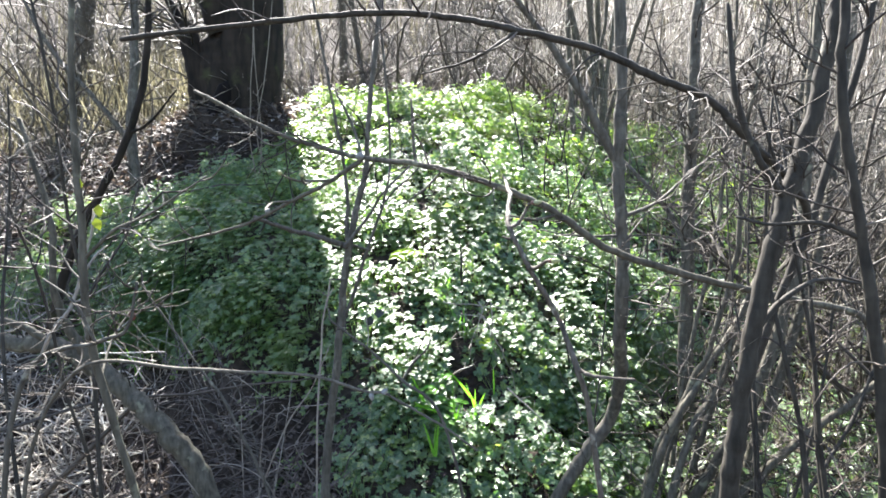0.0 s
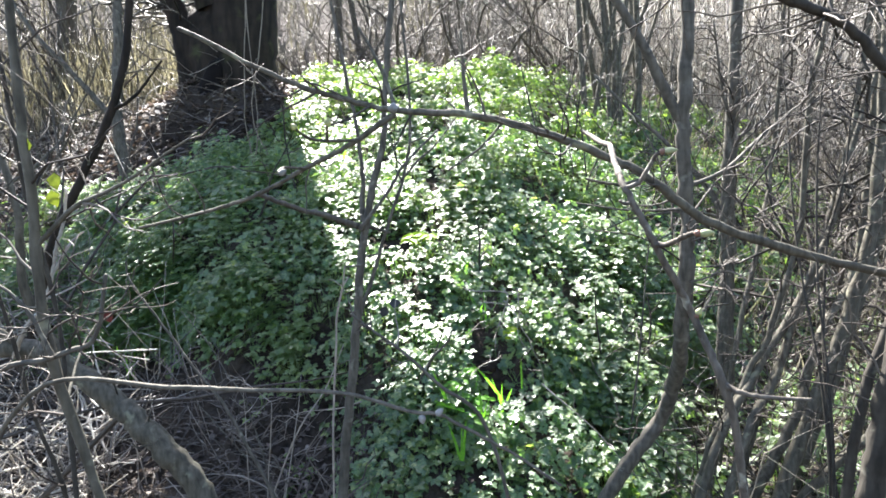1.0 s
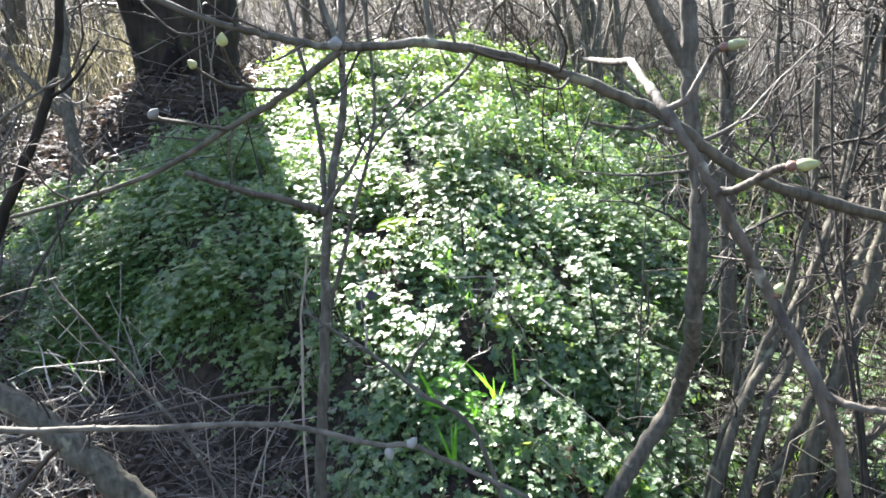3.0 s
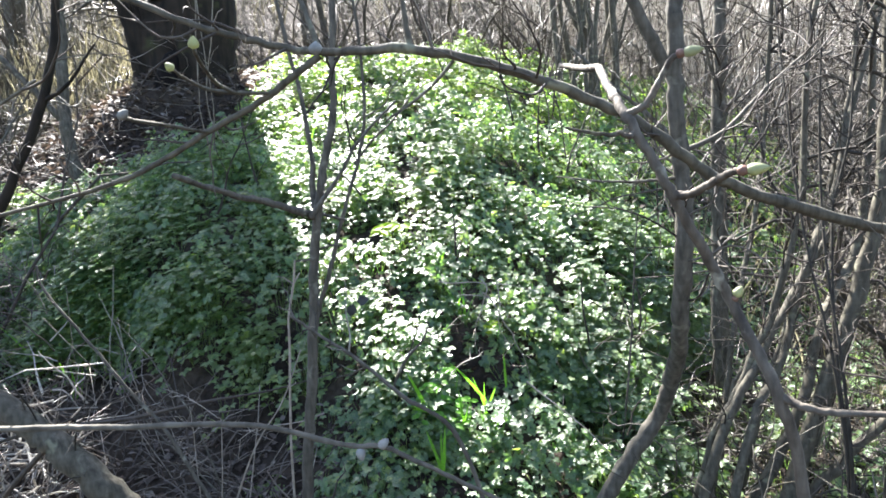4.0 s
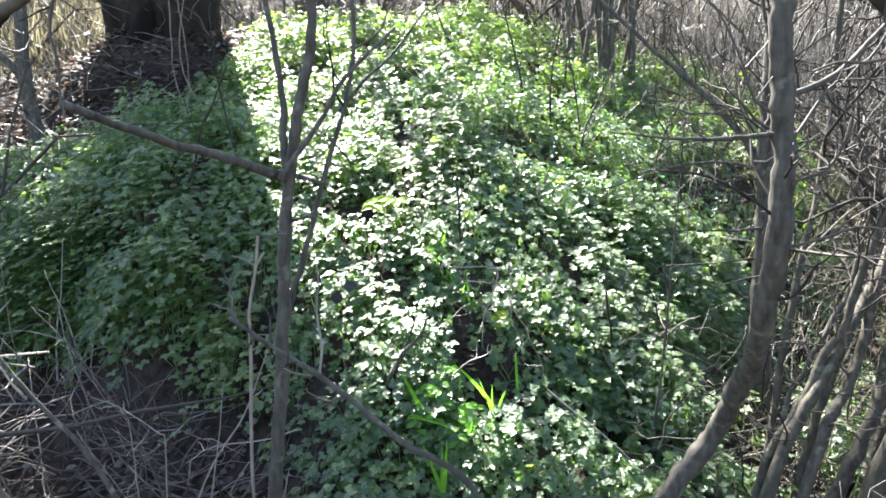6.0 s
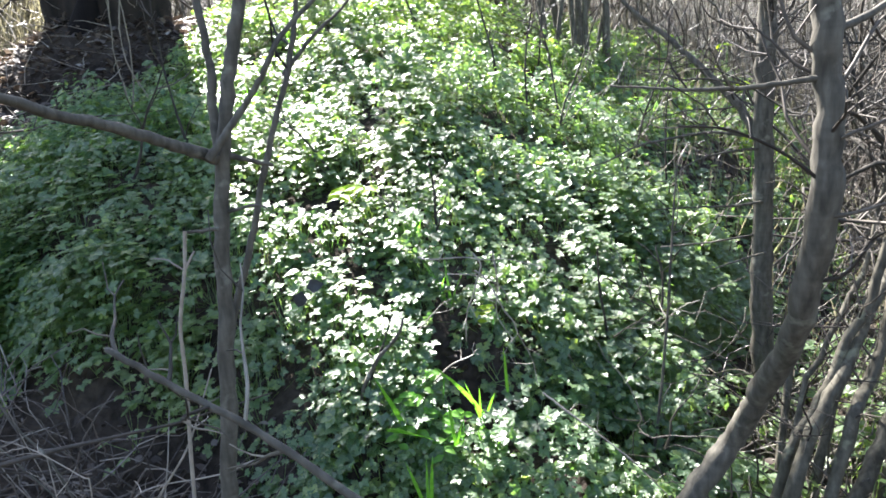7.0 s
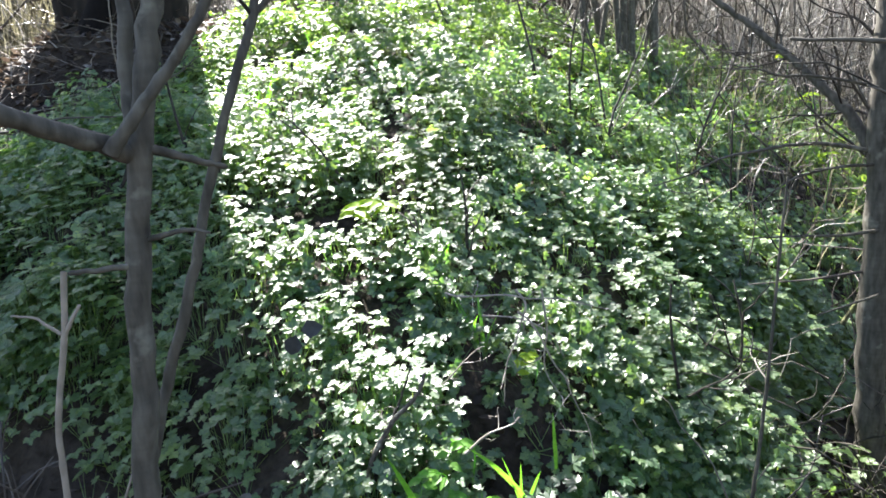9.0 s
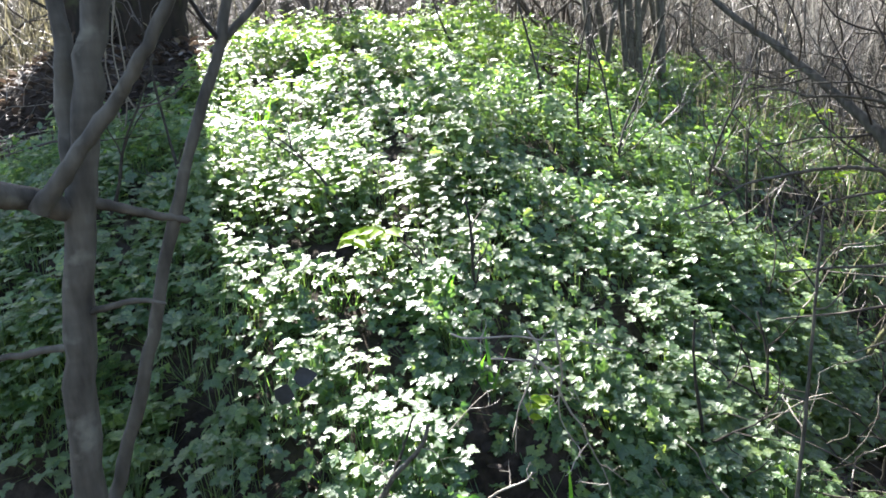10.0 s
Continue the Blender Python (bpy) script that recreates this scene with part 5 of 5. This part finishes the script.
    tagged(new("ground_herbs", joined_leaves("ground_herbs", at[high], size[high], ex[high], ey[high], nrm[high], FAR_LEAF, pick[high], hub[high], rng, LEAF)),
           "glossy green herb leaves on the bank's upper part", "herbs", kind="stuff")
    tagged(new("ground_herbs", joined_leaves("ground_herbs", at[fresh], size[fresh], ex[fresh], ey[fresh], nrm[fresh], FAR_LEAF, pick[fresh], hub[fresh], rng, FRESH)),
           "fresh yellow-green herb leaves along the bank's top", "herbs", kind="stuff")
    lm = bpy.data.meshes.new("leaf")
    lm.from_pydata(NEAR_LEAF[0][0].tolist(), [], NEAR_LEAF[0][1])
    lm.materials.append(LEAF_ONE)
    for i in single:
        ob = new("leaf", lm)
        ob.parent = herb
        r = Matrix((ex[i], ey[i], nrm[i])).transposed().to_4x4()
        ob.matrix_basis = Matrix.Translation(at[i]) @ r @ Matrix.Diagonal((size[i],) * 3 + (1,))


def grass_blade(tuft, ln, side, half):
    """One blade along seven points, creased down its middle and tapered to a tip."""
    w = half * np.array([0.8, 1.0, 1.0, 0.9, 0.7, 0.4, 0.05])
    v = np.concatenate([ln - side * w[:, None], ln + np.array([0, 0, 0.0015]), ln + side * w[:, None]])
    f = []
    for i in range(6):
        f += [(i, i + 1, i + 8, i + 7), (i + 7, i + 8, i + 15, i + 14)]
    g = Geo()
    g.add(v, f)
    part("blade", g, GRASS, tuft)


def grass_tuft(x, y, blades, length, seed, lift=0.08):
    rng = np.random.default_rng(seed)
    z = float(land(x, y)) + lift
    t = thing("grass_tuft", (x, y, z), "tuft of bright green long grass blades among the herbs", "grass tuft", "grass tufts on the bank")
    for _ in range(blades):
        a = rng.random() * 6.28
        side = np.array([math.cos(a + 1.2), math.sin(a + 1.2), 0])
        grass_blade(t, wander((x + 0.02 * rng.standard_normal(), y + 0.02 * rng.standard_normal(), z - 0.05), (0.4 * math.cos(a), 0.4 * math.sin(a), 1),
                              length * (0.5 + 0.7 * rng.random()), rng, 0.06, -0.06, 6), side, 0.0062)


def long_blades(at, label, leaves):
    """A tuft whose few broad blades are laid out one by one: foot, tip, half width."""
    t = thing("grass_tuft", at, label, "grass tuft", "grass tufts on the bank")
    for foot, tip, half in leaves:
        foot, tip = np.array(foot), np.array(tip)
        k = np.linspace(0, 1, 7)[:, None]
        rise = np.array([0, 0, 0.16 * np.linalg.norm(tip - foot)])
        along = tip - foot
        side = np.cross(along, (0.1, 0.9, 0.5))
        grass_blade(t, foot + along * k + rise * k * (1 - k), side / np.linalg.norm(side), half)


for i, (x, y, n, ln) in enumerate(((0.2, 2.93, 5, 0.18), (-0.02, 3.75, 7, 0.22), (0.12, 3.45, 7, 0.2), (-1.0, 5.2, 6, 0.3), (-0.75, 6.0, 6, 0.3), (-2.3, 3.6, 8, 0.3), (-2.0, 3.4, 7, 0.28))):
    grass_tuft(x, y, n, ln, 200 + i)

long_blades((-0.048, 2.62, 0.22), "tuft of three bright green grass blades at the bank's foot",
            [((-0.048, 2.62, 0.24), (-0.104, 2.63, 0.43), 0.0065), ((-0.04, 2.62, 0.24), (-0.02, 2.57, 0.47), 0.0065), ((-0.048, 2.62, 0.24), (-0.038, 2.6, 0.45), 0.004),
             ((0.06, 2.76, 0.38), (0.045, 2.75, 0.55), 0.005), ((0.065, 2.77, 0.38), (0.09, 2.76, 0.47), 0.004)])
long_blades((0.18, 2.99, 0.3), "tuft of long broad grass blades bent over the bare gap",
            [((0.18, 2.99, 0.36), (0.012, 2.76, 0.66), 0.0085), ((0.17, 3.0, 0.22), (0.175, 3.0, 0.46), 0.0055), ((0.2, 3.0, 0.36), (0.23, 3.0, 0.43), 0.005),
             ((0.285, 3.05, 0.4), (0.28, 3.05, 0.58), 0.0055), ((0.18, 3.0, 0.3), (0.12, 2.97, 0.5), 0.004)])
long_blades((-0.12, 2.87, 0.3), "tuft of broad grass blades leaning out of the shade",
            [((-0.1, 2.87, 0.4), (-0.18, 2.83, 0.61), 0.009), ((-0.1, 2.85, 0.4), (-0.17, 2.7, 0.5), 0.008), ((-0.16, 2.8, 0.44), (-0.01, 2.78, 0.4), 0.006)])


def lime_sprig(x, y, z, across, seed, n=14, mat=None):
    rng = np.random.default_rng(seed)
    t = thing("lime_sprig", (x, y, float(land(x, y))), "arched sprig of fresh yellow-green leaves above the herbs", "sprig", "fresh sprigs")
    ln = glide([(x + 0.02, y + 0.03, float(land(x, y)) - 0.02), (x + 0.05, y + 0.02, z - 0.05), (x + 0.02, y, z), (x - 0.05 * across / 0.16, y, z - 0.005), (x - 0.5 * across, y - 0.02, z - 0.05)], 6)
    g = Geo()
    g.tube(ln, 0.002, 0.001, 5)
    part("stem", g, GRASS, t)
    for k in range(n):
        i = 8 + int((len(ln) - 9) * k / (n - 1))
        a = rng.random() * 6.28
        g = Geo()
        leaf_blade(g, ln[min(i, len(ln) - 1)], (math.cos(a), math.sin(a) * 0.5, -0.15), (0, -0.7, 1), 0.035 + 0.23 * across, 0.018 + 0.12 * across)
        part("leaf", g, mat or LIME, t)


for i, (x, y, z, w) in enumerate(((-0.24, 3.9, 1.13, 0.2), (0.24, 3.3, 0.66, 0.05), (2.2, 5.6, 1.35, 0.12), (2.9, 6.0, 1.5, 0.12), (2.5, 5.2, 1.1, 0.12), (-0.08, 2.92, 0.5, 0.05), (0.05, 2.85, 0.45, 0.05), (0.0, 3.0, 0.54, 0.05), (3.3, 7.0, 1.9, 0.15))):
    lime_sprig(x, y, z, w, 300 + i, 24 if w > 0.15 else 8, GRASS if y < 3.05 else LIME)

for i, (x, y) in enumerate(((-0.1, 2.86), (-0.02, 2.92), (0.05, 2.84))):
    lime_sprig(x, y, float(land(x, y)) + 0.17, 0.06, 340 + i, 7, GRASS)

for p, w, ln, wd in (((-0.4, 2.98, 0.89), (-0.35, 0.1, -0.9), 0.065, 0.05), ((-0.385, 2.98, 0.9), (0.95, -0.1, 0.15), 0.06, 0.05)):
    t = thing("dead_leaf", p, "curled dark grey dead leaf caught on the herbs", "dead leaf", "dead leaves on the herbs")
    g = Geo()
    leaf_blade(g, p, w, (0.1, -1, 0.3), ln, wd)
    part("blade", g, LEAF_GREY, t)

# dead twigs lying over the herbs
for pts, r, mat in (([(0.0, 3.14, 0.93), (0.044, 3.1, 0.926), (0.165, 3.1, 0.922), (0.24, 3.1, 0.905), (0.316, 3.1, 0.9), (0.39, 3.1, 0.878), (0.469, 3.12, 0.85)], 0.0032, TWIG_PALE),
                    ([(0.2, 3.12, 0.93), (0.224, 3.1, 0.888), (0.205, 3.1, 0.83), (0.19, 3.1, 0.78), (0.163, 3.1, 0.72), (0.155, 3.1, 0.669), (0.15, 3.1, 0.6)], 0.0034, TWIG_PALE),
                    ([(0.2, 3.1, 0.87), (0.231, 3.1, 0.842), (0.262, 3.1, 0.79), (0.3, 3.1, 0.705), (0.33, 3.1, 0.66), (0.35, 3.1, 0.6), (0.394, 3.1, 0.5), (0.41, 3.1, 0.4)], 0.0038, TWIG_PALE),
                    ([(0.272, 3.11, 0.93), (0.278, 3.1, 0.86), (0.283, 3.1, 0.806), (0.272, 3.1, 0.74), (0.277, 3.1, 0.676), (0.32, 3.08, 0.6)], 0.0036, TWIG_PALE),
                    ([(0.1, 3.12, 0.86), (0.2, 3.1, 0.85), (0.29, 3.1, 0.8), (0.33, 3.1, 0.72)], 0.0026, TWIG_PALE),
                    ([(-0.03, 3.2, 0.62), (0.003, 3.2, 0.652), (0.05, 3.2, 0.7), (0.09, 3.2, 0.733)], 0.003, TWIG_PALE),
                    ([(0.02, 2.95, 0.53), (0.08, 2.95, 0.58), (0.15, 2.95, 0.605), (0.17, 2.96, 0.62)], 0.0035, TWIG_PALE),
                    ([(-0.3, 3.0, 0.3), (-0.257, 3.0, 0.445), (-0.228, 3.0, 0.523), (-0.17, 3.0, 0.614), (-0.099, 3.0, 0.687), (-0.073, 3.0, 0.747)], 0.011, BARK_PALE),
                    ([(-0.24, 3.02, 0.42), (-0.2, 3.02, 0.55), (-0.15, 3.02, 0.66), (-0.11, 3.03, 0.76)], 0.006, BARK_SHADED),
                    ([(0.325, 2.63, 0.6), (0.385, 2.58, 0.555), (0.458, 2.52, 0.505), (0.545, 2.47, 0.43), (0.7, 2.42, 0.25)], 0.0036, TWIG_PALE),
                    ([(-0.83, 2.25, -0.1), (-0.822, 2.25, 0.288), (-0.794, 2.25, 0.527), (-0.776, 2.25, 0.695), (-0.79, 2.25, 0.72), (-0.878, 2.25, 0.797), (-0.951, 2.25, 0.833)], 0.0024, TWIG_PALE),
                    ([(-0.95, 2.3, -0.05), (-0.769, 2.3, 0.403), (-0.676, 2.3, 0.594), (-0.576, 2.3, 0.733), (-0.492, 2.3, 0.916)], 0.0042, TWIG_PALE),
                    ([(-0.94, 2.35, -0.1), (-0.926, 2.35, 0.454), (-0.92, 2.35, 0.601), (-0.919, 2.35, 0.722)], 0.0024, TWIG_PALE),
                    ([(-0.435, 2.3, 0.68), (-0.525, 2.3, 0.654), (-0.672, 2.3, 0.642), (-0.74, 2.28, 0.61)], 0.0026, TWIG_PALE),
                    ([(-0.62, 2.12, -0.05), (-0.75, 2.1, 0.42), (-0.822, 2.1, 0.595), (-0.899, 2.1, 0.771), (-0.98, 2.1, 0.891), (-1.074, 2.1, 1.05), (-1.181, 2.1, 1.227), (-1.19, 2.1, 1.3)], 0.0075, BARK_LICHEN),
                    ([(-0.8, 2.42, -0.05), (-0.92, 2.4, 0.6), (-1.002, 2.4, 0.777), (-1.06, 2.4, 0.899), (-1.161, 2.4, 1.044)], 0.0036, BARK_LICHEN),
                    ([(-0.9, 2.7, 0.02), (-1.3, 2.8, 0.45), (-1.75, 2.9, 0.95)], 0.0045, BARK_GREY)):
    woody("dead_twig", "pale dry twig bent over the herbs" if mat is TWIG_PALE else "grey dead stick standing among the herbs", "twig", [("stem", pts, r, 0.4 * r, 6)], mat,
          [(0, 4, 0.1, 0.0015, 0.2, 1)], 400 + int(1000 * pts[0][0]) % 97, "dead twigs on the herbs", TWIG_PALE)

herbs()
